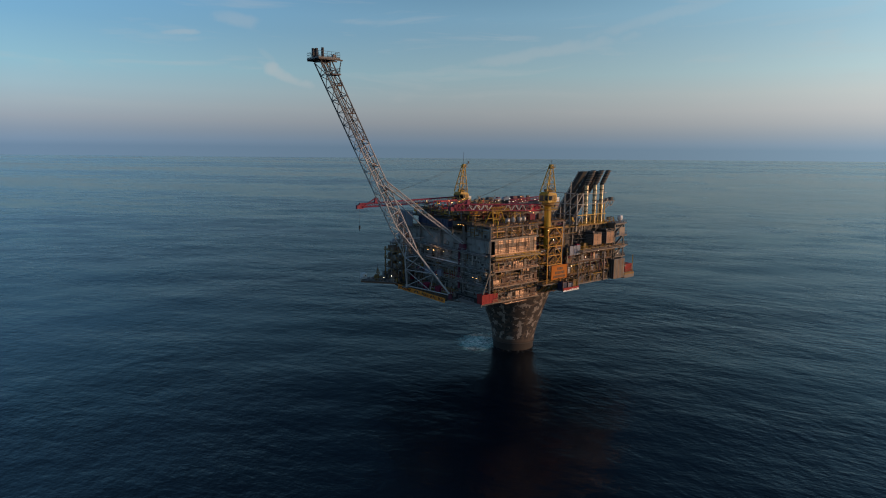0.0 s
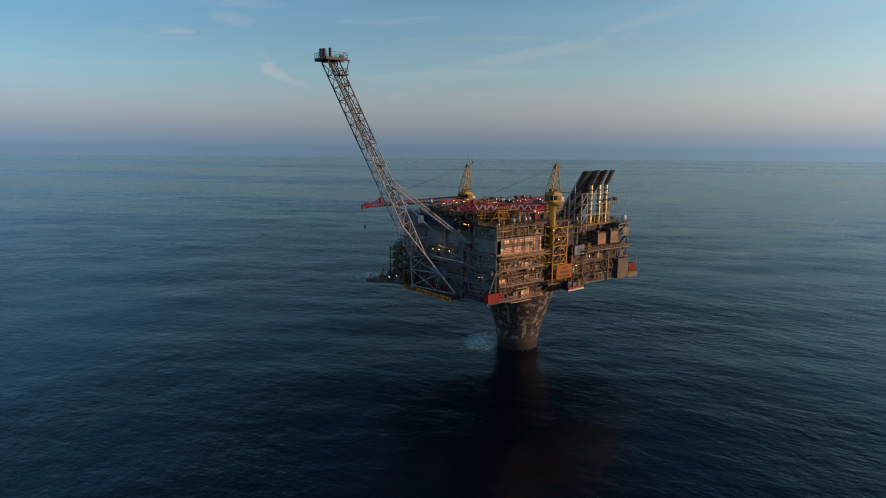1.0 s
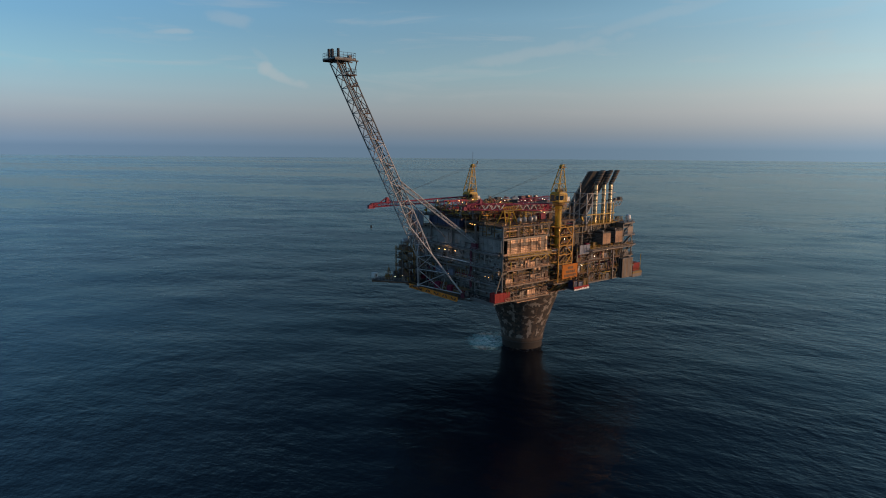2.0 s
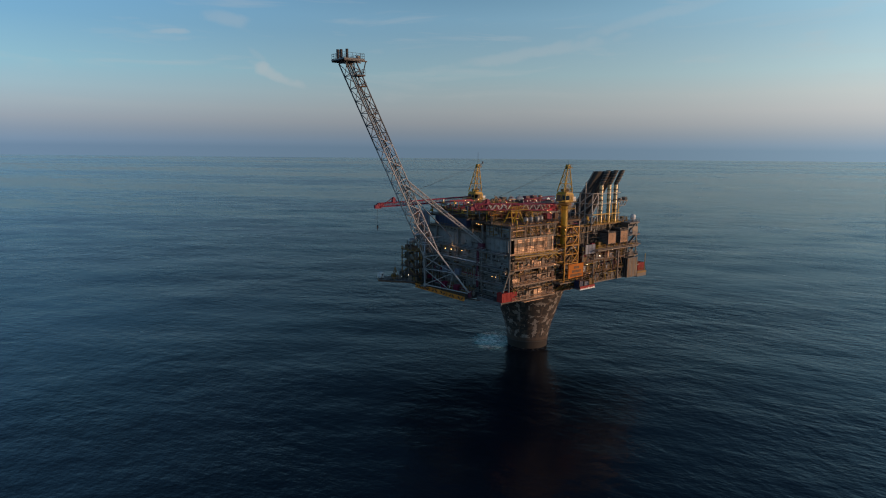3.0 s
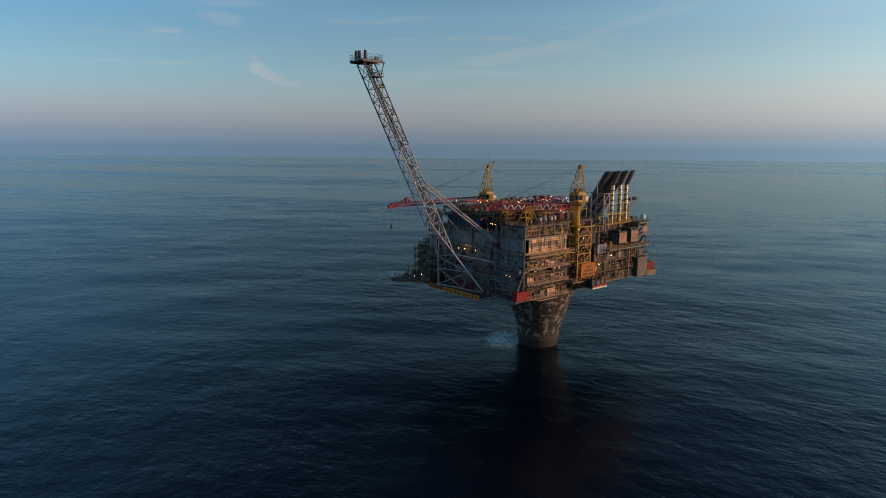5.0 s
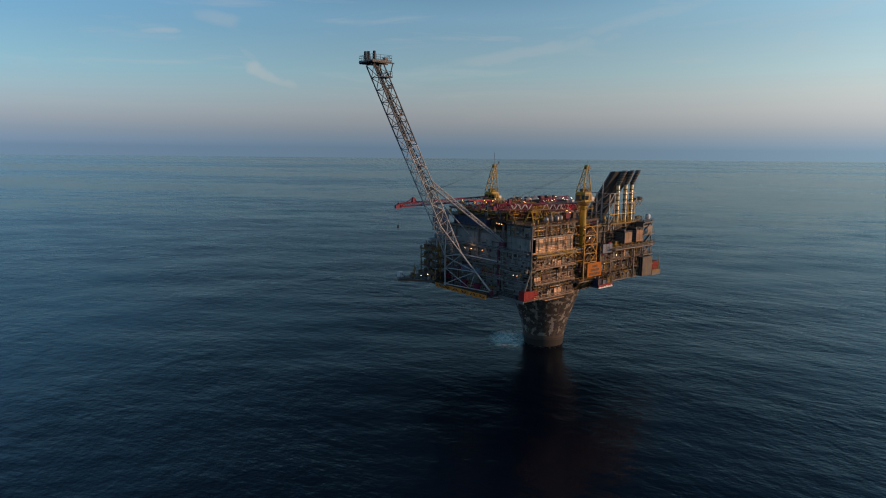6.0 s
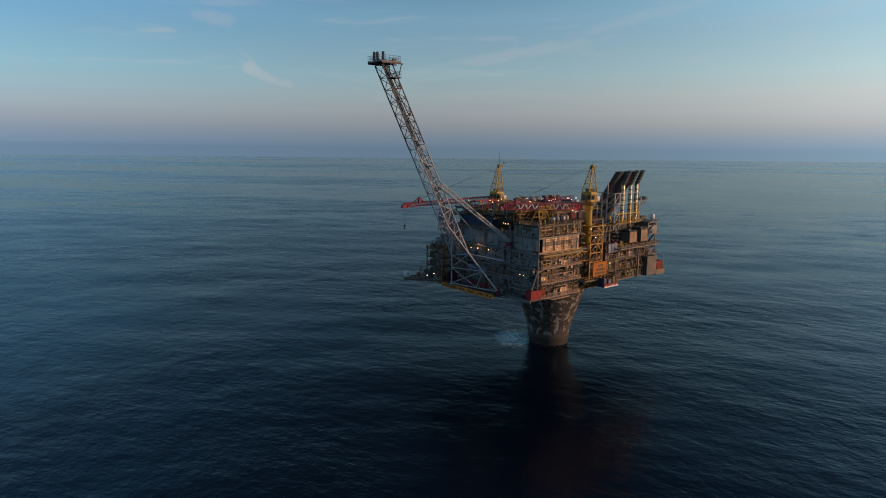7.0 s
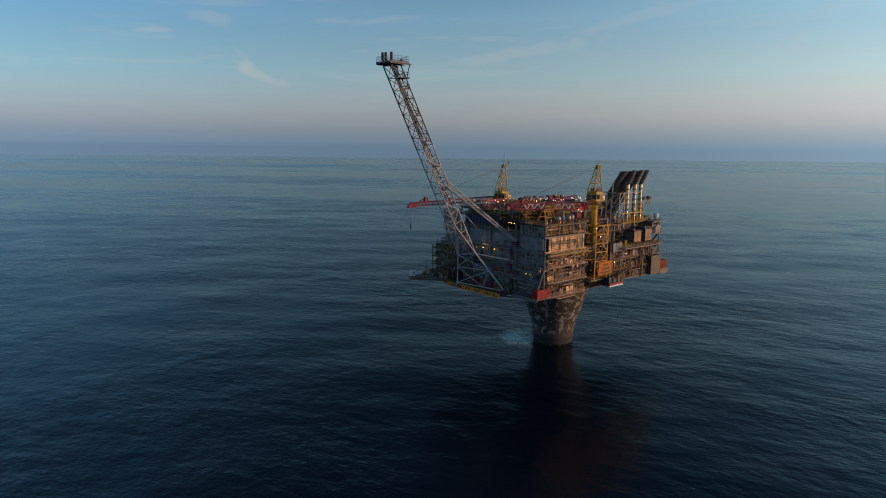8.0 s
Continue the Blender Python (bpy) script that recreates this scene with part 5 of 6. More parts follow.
    if mast:
        tube("mast_arm", apex + Vector((0, 0, -0.2)), apex + Vector((1.9, -0.9, 0.4)), 0.07, DARK, t, 6)
        slab("wind_vane", apex.x + 1.7, apex.y - 1.0, top + 0.3, apex.x + 2.1, apex.y - 0.7, top + 1.3, DARK, t)
    # boom
    a, b = Vector(boom_a), Vector(boom_b)
    truss(t, a, b, 2.2, deep, 22, 0.17 if mast else 0.2, 0.08 if mast else 0.13, RED, RED, (0, 1, 0), depth_end=deep * 0.85, width_end=1.5, colours=colours, one_chord=True)
    d = (b - a).normalized()
    for p0, p1, w in ((0.0, 0.05, 1.2), (0.965, 1.03, 0.9)):
        beam("boom_end", a.lerp(b, p0), a.lerp(b, p1), w, w, RED, t)
    tip = a.lerp(b, 1.0)
    bm = bmesh.new()
    add_box(bm, tip + d * 0.8 + Vector((0, 0, -0.5)), (2.6, 1.0, 1.3))
    add_box(bm, tip - d * 0.5 + Vector((0, 0, 0.3)), (2.6, 1.1, 1.2))
    part("boom_head", bm, RED, t)
    bump = a.lerp(b, 0.87)
    beam("jib_post", bump + Vector((0.2, 0, 0.3)), bump + Vector((0.4, 0, 2.5)), 1.0, 1.1, RED, t)
    tube("jib_strut", bump + Vector((-3.5, 0, 0.4)), bump + Vector((0.4, 0, 2.6)), 0.2, RED, t)
    tube("jib_strut", bump + Vector((2.4, 0, 0.4)), bump + Vector((0.4, 0, 2.6)), 0.2, RED, t)
    for e, f in ((0.90, 0.4), (0.955, -0.4)):
        tube("pendant_rope", apex + Vector((0, f, -0.5 + f)), a.lerp(b, e) + Vector((0, f, 0.9)), 0.035, DARK, t, 5)
    tube("boom_light_rail", a.lerp(b, 0.1) + Vector((0, -1, 1.0)), a.lerp(b, 0.8) + Vector((0, -0.8, 0.8)), 0.06, RED, t, 5)
    tube("hoist_rope", tip + d * 0.9, tip + d * 0.9 - Vector((0, 0, 7.2)), 0.035, DARK, t, 5)
    bm = bmesh.new()
    add_box(bm, tip + d * 0.9 - Vector((0, 0, 7.9)), (0.5, 0.35, 1.2))
    add_rod(bm, tip + d * 0.9 - Vector((0, 0, 8.4)), tip + d * 0.9 - Vector((0, 0, 9.2)), 0.12)
    part("hook_block", bm, DARK, t)


build_crane(-9.4, -25.2, 43.8, 60.2, 73.2, (-11.6, -23.0, 58.3), (-44.7, -17.0, 59.5), "yellow pedestal crane with red and white lattice boom lowered to rest",
            [(0.0, 0.1818, RED), (0.1818, 0.4545, PALERED), (0.4545, 0.5455, RED), (0.5455, 0.8182, WHITE), (0.8182, 1.0, RED)])
# maroon lacing paints the shade on the inner part of this red boom
build_crane(-10.1, 22.0, 53.4, 57.6, 72.2, (-12.2, 22.0, 58.4), (-57.0, 22.2, 57.7), "yellow pedestal crane with red lattice boom and aerial mast",
            [(0.0, 0.7727, MAROON), (0.7727, 1.0, RED)], mast=True, deep=1.5)


def build_boom_rest():
    t = thing("boom_rest", (-28.5, -19, 53.1), "yellow steel trestle holding up a crane boom", "trestle")
    for x in (-31.5, -26.0):
        for y in (-21.5, -17.0):
            beam("leg", (x, y, 53.1), (x + (1.0 if x < -29 else -1.0), -19.4, 58.6), 0.35, 0.35, YELLOW, t)
    for z, k in ((55.0, 0.35), (57.0, 0.7)):
        beam("tie", (-31.5 + k, -21.5 + k * 2, z), (-26.0 - k, -21.5 + k * 2, z), 0.22, 0.22, YELLOW, t)
        beam("tie", (-31.5 + k, -17.0 - k * 2, z), (-26.0 - k, -17.0 - k * 2, z), 0.22, 0.22, YELLOW, t)
    beam("saddle", (-32.0, -19.4, 58.8), (-25.5, -20.0, 58.9), 0.6, 0.5, YELLOW, t)
    for x in (-31.0, -26.5):
        beam("diagonal", (x, -21.5, 53.2), (-28.8, -20.0, 57.6), 0.2, 0.2, YELLOW, t)
    slab("platform", -33.5, -22.5, 57.9, -25.0, -17.5, 58.05, OCHRE, t)
    railing(t, [(-33.4, -22.4, 58.05), (-25.1, -22.4, 58.05)], YELLOW)
    beam("prop", (-22.5, -22.5, 53.2), (-25.0, -20.2, 58.6), 0.3, 0.3, OCHRE, t)
    beam("prop", (-23.5, -16.5, 53.2), (-25.0, -19.2, 58.6), 0.3, 0.3, OCHRE, t)


build_boom_rest()


# ---- yellow lattice tower with the sign ----
def build_sign_tower():
    t = thing("lattice_tower", (-9, -27.5, 31), "yellow lattice access tower beside the crane pedestal", "lattice tower")
    ys, zs = (-29.0, -25.0), (38.5, 41.75, 45.0, 48.25, 51.5)
    for x in (-12.8, -5.7):
        for y in ys:
            # front posts carry the orange-lit tone, rear ones a duller ochre
            beam("post", (x, y, 31.8), (x, y, 51.6), 0.3, 0.3, TOWER if y < -27 else OCHRE, t)
    for y in ys:
        beam("post", (-9.0, y, 38.5), (-9.0, y, 51.6), 0.22, 0.22, OCHRE, t)
    for i, z in enumerate(zs):
        for y in ys:
            beam("crossbar", (-12.8, y, z), (-5.7, y, z), 0.24, 0.24, TOWER, t)
        for x in (-12.8, -5.7):
            beam("crossbar", (x, ys[0], z), (x, ys[1], z), 0.2, 0.2, TOWER, t)
        slab("landing", -12.6, -28.8, z - 0.2, -9.2, -25.2, z - 0.1, OCHRE, t)
        if i < 4:
            a, b = (-9.0, -5.7) if i % 2 == 0 else (-5.7, -9.0)
            beam("diagonal", (a, -29.0, z), (b, -29.0, zs[i + 1]), 0.24, 0.24, TOWER, t)
            beam("diagonal", (b, -25.0, z), (a, -25.0, zs[i + 1]), 0.2, 0.2, OCHRE, t)
            beam("diagonal", (-5.7, -29.0, z), (-5.7, -25.0, zs[i + 1]), 0.2, 0.2, TOWER, t)
            beam("stair", (-12.4, -28.2, z), (-8.6, -28.2, zs[i + 1] - 0.2), 0.8, 0.25, BROWN, t)
    for z in (32.0, 35.2):
        beam("crossbar", (-13.4, -27.4, z), (-3.0, -27.4, z), 0.24, 0.24, OCHRE, t)
        beam("crossbar", (-13.4, -25.0, z), (-3.0, -25.0, z), 0.24, 0.24, OCHRE, t)
    slab("base_walk", -15.0, -29.2, 31.4, -2.6, -24.6, 31.75, PINK, t)
    railing(t, [(-14.9, -29.1, 31.75), (-2.7, -29.1, 31.75)], OCHRE)
    for x in (-13.4, -8.0, -3.4):
        beam("under_strut", (x, -28.9, 31.4), (x - 0.5, -24.2, 27.2), 0.3, 0.3, OCHRE, t)
    for a, b in ((-13.4, -8.0), (-8.0, -3.4)):
        beam("under_brace", (a, -28.9, 31.4), (b - 0.5, -24.4, 27.6), 0.2, 0.2, OCHRE, t)
        beam("under_brace", (b, -28.9, 31.4), (a - 0.5, -24.4, 27.6), 0.2, 0.2, OCHRE, t)
    s = thing("name_sign", (-7.8, -28.6, 32.2), "large orange name board with three dark lines of lettering", "sign")
    slab("board", -10.9, -29.45, 33.0, -3.0, -29.15, 38.0, ORANGE, s)
    for x0, x1 in ((-11.05, -10.9), (-3.0, -2.85)):
        slab("frame", x0, -29.52, 32.9, x1, -29.15, 38.1, ORANGE, s)
    slab("frame", -11.05, -29.52, 38.0, -2.85, -29.15, 38.15, ORANGE, s)
    for z, x0, x1, k in ((36.4, -8.2, -5.2, 4), (35.0, -9.2, -4.2, 7), (33.6, -10.0, -3.6, 9)):
        w = (x1 - x0) / k
        for i in range(k):
            slab("lettering_bar", x0 + i * w + 0.1, -29.5, z, x0 + (i + 1) * w - 0.08, -29.45, z + 0.9, INK, s)


build_sign_tower()


def build_hanging_platform():
    t = thing("boat_landing", (-5, -30, 28.90), "red hanging steel platform with a white lower edge", "platform")
    slab("floor", -7.4, -31.8, 28.90, 1.0, -27.0, 29.20, GREY, t)
    slab("skirt", -7.2, -31.95, 29.10, 1.0, -31.8, 30.10, SCARLET, t, "scarlet skirt panel")
    for i in range(6):
        slab("skirt_patch", -6.9 + 1.35 * i, -32.02, 28.80, -6.0 + 1.35 * i, -31.95, 29.15 + 0.4 * R.random(), WHITE, t)
    slab("white_edge", -7.3, -32.0, 28.80, 1.1, -31.85, 29.15, WHITE, t)
    for x in (-7.2, -4.5, -1.8, 0.8):
        beam("hanger", (x, -31.6, 29.10), (x, -31.6, 33.2), 0.2, 0.2, BROWN, t)
        beam("hanger", (x, -27.4, 29.10), (x, -27.0, 33.0), 0.2, 0.2, BROWN, t)
        beam("tie_back", (x, -31.6, 33.2), (x, -24.4, 33.3), 0.2, 0.2, BROWN, t)
    beam("top_rail", (-7.2, -31.6, 32.10), (0.8, -31.6, 32.10), 0.14, 0.14, BROWN, t)
    cargo_container(-6.9, -31.3, 29.20, 2.6, 2.4, 2.9, BLUE, "dark blue steel container on the hanging platform")
    cargo_container(-4.0, -31.2, 29.20, 2.2, 2.0, 2.2, SLATE, "small slate blue container on the hanging platform")
    cargo_container(-1.3, -31.2, 29.20, 2.2, 2.2, 3.2, OCHRE, "ochre equipment container on the hanging platform")


build_hanging_platform()
cargo_container(-40.9, -26.8, 28.1, 6.8, 2.5, 3.1, SCARLET, "scarlet cargo container at the corner of the lower deck")


def build_davit():
    t = thing("davit", (-39.6, -25.8, 31.2), "pale raked davit pole above the scarlet container", "davit")
    tube("pole", (-39.6, -25.8, 31.2), (-37.0, -26.6, 39.4), 0.22, PALE, t, 10)
    tube("stub", (-39.6, -25.8, 31.2), (-39.6, -25.8, 32.0), 0.4, GREY, t, 10)


build_davit()


# ---- upper deck ----
def build_upper_deck():
    q = thing("quarters_block", (8, 12, 53.4), "low grey living quarters block with a flat lit roof", "quarters")
    slab("body", -9, 2, 50.6, 27, 25.5, 55.9, GREY, q)
    pipework(q, "y", 2.0, -8.8, 26.8, 51, 55.9, 60, [DARK, GREY, BROWN, RED, OCHRE], 2.0, 77)
    slab("roof", -9.6, 1.4, 55.9, 27.6, 26, 56.3, GREY, q)
    railing(q, [(-9.4, 1.6, 56.3), (27.4, 1.6, 56.3)], GALV)
    railing(q, [(-9.4, 1.6, 56.3), (-9.4, 25.8, 56.3)], GALV)
    for i in range(14):
        slab("window", -8 + i * 2.4, 1.9, 54.6, -6.8 + i * 2.4, 2.0, 55.6, GLASS, q)
    for i in range(8):
        slab("window", -9.1, 4 + i * 2.4, 54.6, -9.0, 5.2 + i * 2.4, 55.6, GLASS, q)
    for i in range(9):
        x = -6 + i * 3.6
        slab("roof_unit", x, 5 + 6 * R.random(), 56.3, x + 1.4, 8 + 6 * R.random(), 56.8 + 0.7 * R.random(), R.choice([WHITE, GREY, GREY]), q)
    u = thing("utility_deck", (-24, 3, 53.4), "ochre utility deck on short columns lit by sodium lamps", "deck")
    slab("floor", -34.5, -11.5, 55.9, -11.5, 20.5, 56.2, DARK, u)
    for x in (-34, -26, -19, -12):
        for y in (-11, 0, 10, 20):
            beam("column", (x, y, 53.4), (x, y, 56), 0.3, 0.3, YELLOW, u)
    railing(u, [(-34.4, 20.4, 56.2), (-34.4, -11.4, 56.2), (-11.6, -11.4, 56.2)], YELLOW)
    for y in (-8, -4, 2, 8, 14):
        beam("diagonal", (-34.2, y, 53.4), (-34.2, y + 2.6, 55.9), 0.2, 0.2, OCHRE, u)
    slab("back_wall", -30, -9, 53.4, -12.5, 19, 55.8, BROWN, u)
    pipework(u, "x", -34.6, -11.0, 20.0, 53.6, 58.6, 150, [OCHRE, YELLOW, DARK, BROWN, RED, GREY, OCHRE, GALV], 0.9, 61)
    pipework(u, "y", -11.6, -34.0, -12.0, 53.6, 58.8, 130, [OCHRE, YELLOW, DARK, BROWN, RED, GREY, DARK], 1.2, 62)
    pipework(u, "y", -2.0, -34.0, -12.0, 56.4, 60.0, 60, [OCHRE, YELLOW, DARK, RED, GREY, DARK], 3.0, 63)
    b = thing("blue_screen_wall", (-35.4, 6, 50.1), "long dark blue storage tank housing along the roof edge", "housing")
    slab("body", -36.4, -3.0, 50.1, -34.2, 15.2, 53.6, BLUE, b)
    for i in range(12):
        slab("rib", -36.55, -2.8 + 1.6 * i, 50.2, -36.4, -2.6 + 1.6 * i, 53.5, BLUE, b)
    slab("cap", -36.6, -3.2, 53.6, -34.0, 15.4, 53.8, DARK, b)
    g = thing("grey_lattice_screen", (-38, 20, 46), "pale grey lattice wind screen at the module corner", "screen")
    for i in range(7):
        beam("upright", (-39.0, 15.5 + i * 1.6, 46.5), (-39.0, 15.5 + i * 1.6, 55.5), 0.14, 0.14, GREY, g)
    for i in range(7):
        beam("crossbar", (-39.0, 15.5, 46.8 + i * 1.4), (-39.0, 25.1, 46.8 + i * 1.4), 0.12, 0.12, GREY, g)
    for y in (16.0, 25.0):
        for z in (47.0, 49.8):
            beam("tie", (-39.0, y, z), (-36.4, y, z), 0.18, 0.18, GREY, g)
    slab("sheet", -38.9, 15.5, 49.5, -38.8, 25.1, 55.0, SLATE, g)
    r = thing("red_lattice_jib", (8, 10, 56.3), "short red lattice jib stowed on the roof", "jib")
    truss(r, (2, 6, 57.7), (22, 8, 58.3), 1.2, 1.2, 10, 0.13, 0.07, RED, RED)
    for x in (4, 20):
        beam("rest", (x, 6.3, 56.3), (x, 6.3, 57.4), 0.4, 0.4, RED, r)
    s = thing("drill_skid", (-16, -2, 53.4), "red pipe handling rig on the upper deck", "pipe rig")
    slab("base", -33, 8, 56.2, -20, 12, 56.7, RED, s)
    for x in (-32, -28, -24, -21):
        beam("frame", (x, 8.3, 56.6), (x, 8.3, 59.0), 0.25, 0.25, RED, s)
        beam("frame", (x, 11.7, 56.6), (x, 11.7, 59.0), 0.25, 0.25, RED, s)
    for y in (8.3, 11.7):
        beam("rail", (-32.2, y, 59.0), (-20.8, y, 59.0), 0.3, 0.3, RED, s)
        beam("brace", (-32, y, 56.7), (-28, y, 59), 0.18, 0.18, RED, s)
        beam("brace", (-28, y, 59), (-24, y, 56.7), 0.18, 0.18, RED, s)


build_upper_deck()


# ---- equipment, built once and repeated ----
def capsule(r, l, axis_m, seg=14):
    bm = bmesh.new()
    pr = [(0.05, -l / 2 - r * 0.55), (r * 0.6, -l / 2 - r * 0.42), (r * 0.9, -l / 2 - r * 0.18), (r, -l / 2), (r, l / 2), (r * 0.9, l / 2 + r * 0.18), (r * 0.6, l / 2 + r * 0.42), (0.05, l / 2 + r * 0.55)]
    lathe(bm, pr, seg, axis_m)
    return bm


def vessel(mat, label):
    t = thing("process_vessel", (0, 0, 0), label, "vessel", "process vessels on the decks")
    part("shell", capsule(0.9, 3.0, Matrix.Translation((0, 0, 1.3)) @ pose(0, 0, 0, 0, 90, 0)), mat, t, smooth=True)
    for x in (-1.0, 1.0):
        slab("saddle", x - 0.15, -0.6, 0, x + 0.15, 0.6, 0.7, GREY, t)
    tube("nozzle", (0.4, 0, 2.0), (0.4, 0, 2.7), 0.16, GREY, t)
    tube("pipe", (-0.6, -0.9, 0.9), (-0.6, -1.2, 0.1), 0.12, GALV, t)
    return t


def upright_tank(mat, label):
    t = thing("upright_tank", (0, 0, 0), label, "tank", "upright tanks")
    part("shell", capsule(0.85, 1.1, Matrix.Translation((0, 0, 1.3))), mat, t, smooth=True)
    for a in (45, 135, 225, 315):
        c, s = math.cos(radians(a)), math.sin(radians(a))
        tube("leg", (c * 0.6, s * 0.6, 0), (c * 0.6, s * 0.6, 0.9), 0.1, GREY, t, 6)
    tube("vent_pipe", (0, 0, 2.2), (0, 0, 2.9), 0.1, GREY, t)
    return t


def cabinet(mat, label):
    t = thing("equipment_cabinet", (0, 0, 0), label, "cabinet", "equipment cabinets on the decks")
    slab("body", -0.8, -0.5, 0.1, 0.8, 0.5, 2.2, mat, t, plain=False)
    for x in (-0.42, 0.42):
        d = slab("door", x - 0.36, -0.55, 0.2, x + 0.36, -0.5, 2.1, mat, t)
        slab("handle", x + 0.2, -0.6, 1.0, x + 0.26, -0.55, 1.3, DARK, d)
    slab("plinth", -0.75, -0.45, 0, 0.75, 0.45, 0.1, DARK, t)
    return t


def pump_skid(mat, label):
    t = thing("pump_skid", (0, 0, 0), label, "pump", "pump skids on the decks")
    slab("base_frame", -1.5, -0.7, 0, 1.5, 0.7, 0.25, mat, t)
    tube("motor", (-1.3, 0, 0.8), (0.1, 0, 0.8), 0.45, BLUE, t, 12)
    tube("pump", (0.3, -0.1, 0.8), (0.8, -0.1, 0.8), 0.55, RED, t, 12)
    tube("pipe", (0.6, 0, 1.2), (0.6, 0, 2.6), 0.18, GALV, t)
    tube("pipe", (0.8, 0, 0.8), (1.5, 0, 0.8), 0.2, GALV, t)
    slab("guard", -0.1, -0.3, 0.4, 0.35, 0.3, 1.2, YELLOW, t)
    return t


def pipe_bundle(mat, label):
    t = thing("pipe_manifold", (0, 0, 0), label, "pipes", "pipe manifolds on the decks")
    for i, (y, r) in enumerate(((-0.5, 0.14), (-0.1, 0.2), (0.4, 0.12))):
        tube("pipe", (-1.7, y, 0.8 + 0.3 * i), (1.7, y, 0.8 + 0.3 * i), r, mat if i != 1 else GALV, t)
    for x in (-1.4, -0.4, 0.6, 1.4):
        tube("riser", (x, -0.3, 0.1), (x, -0.3, 3.0), 0.11, mat, t)
        tube("valve", (x, -0.55, 1.5), (x, -0.25, 1.5), 0.24, RED, t)
    for x in (-1.6, 1.6):
        slab("support", x - 0.08, -0.7, 0, x + 0.08, 0.6, 1.9, GREY, t)
    return t


def crate(mat, label):
    t = thing("tool_container", (0, 0, 0), label, "container", "small containers on the decks")
    slab("body", -1.2, -1.0, 0.12, 1.2, 1.0, 2.3, mat, t, plain=False)
    for x in (-1.1, -0.55, 0, 0.55, 1.1):
        slab("corrugation", x - 0.1, -1.06, 0.25, x + 0.1, -1.0, 2.2, mat, t)
    for x in (-1.0, 1.0):
        slab("skid", x - 0.12, -0.95, 0, x + 0.12, 0.95, 0.12, DARK, t)
    return t


PROTOS = [vessel(GALV, "silver horizontal process vessel on steel saddles"), vessel(PINK, "beige horizontal process vessel on steel saddles"),
          cabinet(PALE, "pale steel equipment cabinet with two doors"), cabinet(RED, "red fire equipment cabinet with two doors"),
          pump_skid(GREY, "blue and red pump on a grey skid"), pipe_bundle(OCHRE, "ochre pipe manifold with red valves"), pipe_bundle(PINK, "weathered beige pipe manifold with red valves"),
          crate(RED, "red tool container on the deck"), crate(SLATE, "slate blue tool container on the deck"), crate(WHITE, "white tool container on the deck"), crate(OCHRE, "ochre tool container on the deck")]
USED = set()


def place(i, x, y, z, rz=0):
    ob = PROTOS[i]
    m = pose(x, y, z, 0, 0, rz)
    if i not in USED:
        USED.add(i)
        ob.matrix_basis = m
        return ob
    return copy_thing(ob, m)


E_ = random.Random(5)
for x0, x1, y, zs in ((-35.5, -15.8, -23.9, (28.0, 33.2, 38.5)), (-13.4, 0.2, -22.6, (28.0, 33.2, 38.5, 43.8, 49.0)), (2.2, 26.0, -24.3, (29.0, 33.2, 37.4)), (2.4, 14.0, -24.6, (41.6,))):
    for z in zs:
        x = x0 + 1.5
        while x < x1 - 1.2:
            place(E_.choice([0, 1, 2, 2, 3, 4, 5, 5, 6, 6, 7, 8, 9, 10]), x, y - 0.2 + 0.5 * E_.random(), z, E_.choice([0, 0, 180]))
            x += 3.4 + 1.0 * E_.random()
for z in (28.0, 33.2):
    for k in range(9):
        place(E_.choice([2, 4, 5, 6, 8, 7]), -41.6 if z < 30 and k < 6 else -38.0, -12 + k * 3.6, 28.2 if z < 30 else z, 270)
def scaffold(mat, label):
    t = thing("scaffold_frame", (0, 0, 0), label, "scaffold", "scaffold frames on the roof")
    for x in (-1.5, 1.5):
        for y in (-1.2, 1.2):
            beam("post", (x, y, 0), (x, y, 3.2), 0.16, 0.16, mat, t)
    for z in (1.6, 3.1):
        for y in (-1.2, 1.2):
            beam("crossbar", (-1.5, y, z), (1.5, y, z), 0.13, 0.13, mat, t)
        for x in (-1.5, 1.5):
            beam("crossbar", (x, -1.2, z), (x, 1.2, z), 0.13, 0.13, mat, t)
    for y in (-1.2, 1.2):
        beam("diagonal", (-1.5, y, 0), (1.5, y, 1.6), 0.1, 0.1, mat, t)
        beam("diagonal", (1.5, y, 1.6), (-1.5, y, 3.1), 0.1, 0.1, mat, t)
    slab("shelf", -1.5, -1.2, 1.62, 1.5, 1.2, 1.72, BROWN, t)
    return t


PROTOS.append(scaffold(YELLOW, "yellow steel scaffold frame on the roof deck"))
PROTOS.append(scaffold(OCHRE, "ochre steel scaffold frame on the roof deck"))
PROTOS.append(crate(MAROON, "maroon tool container on the deck"))
PROTOS.append(crate(DARK, "dark steel tool container on the deck"))
PROTOS.append(cabinet(BROWN, "rusty brown equipment cabinet with two doors"))


def scatter(x0, x1, y0, y1, z, step, kinds, seed, clear=()):
    """Loosely gridded deck clutter that keeps clear of given boxes."""
    g = random.Random(seed)
    ny, nx = int((y1 - y0) / step), int((x1 - x0) / step)
    for i in range(nx):
        for j in range(ny):
            if g.random() < 0.18:
                continue
            x, y = x0 + (i + 0.5) * step + g.uniform(-0.3, 0.3), y0 + (j + 0.5) * step + g.uniform(-0.3, 0.3)
            if any(a < x < b and c < y < d for a, b, c, d in clear):
                continue
            place(g.choice(kinds), x, y, z, g.choice((0, 0, 90, 180)))


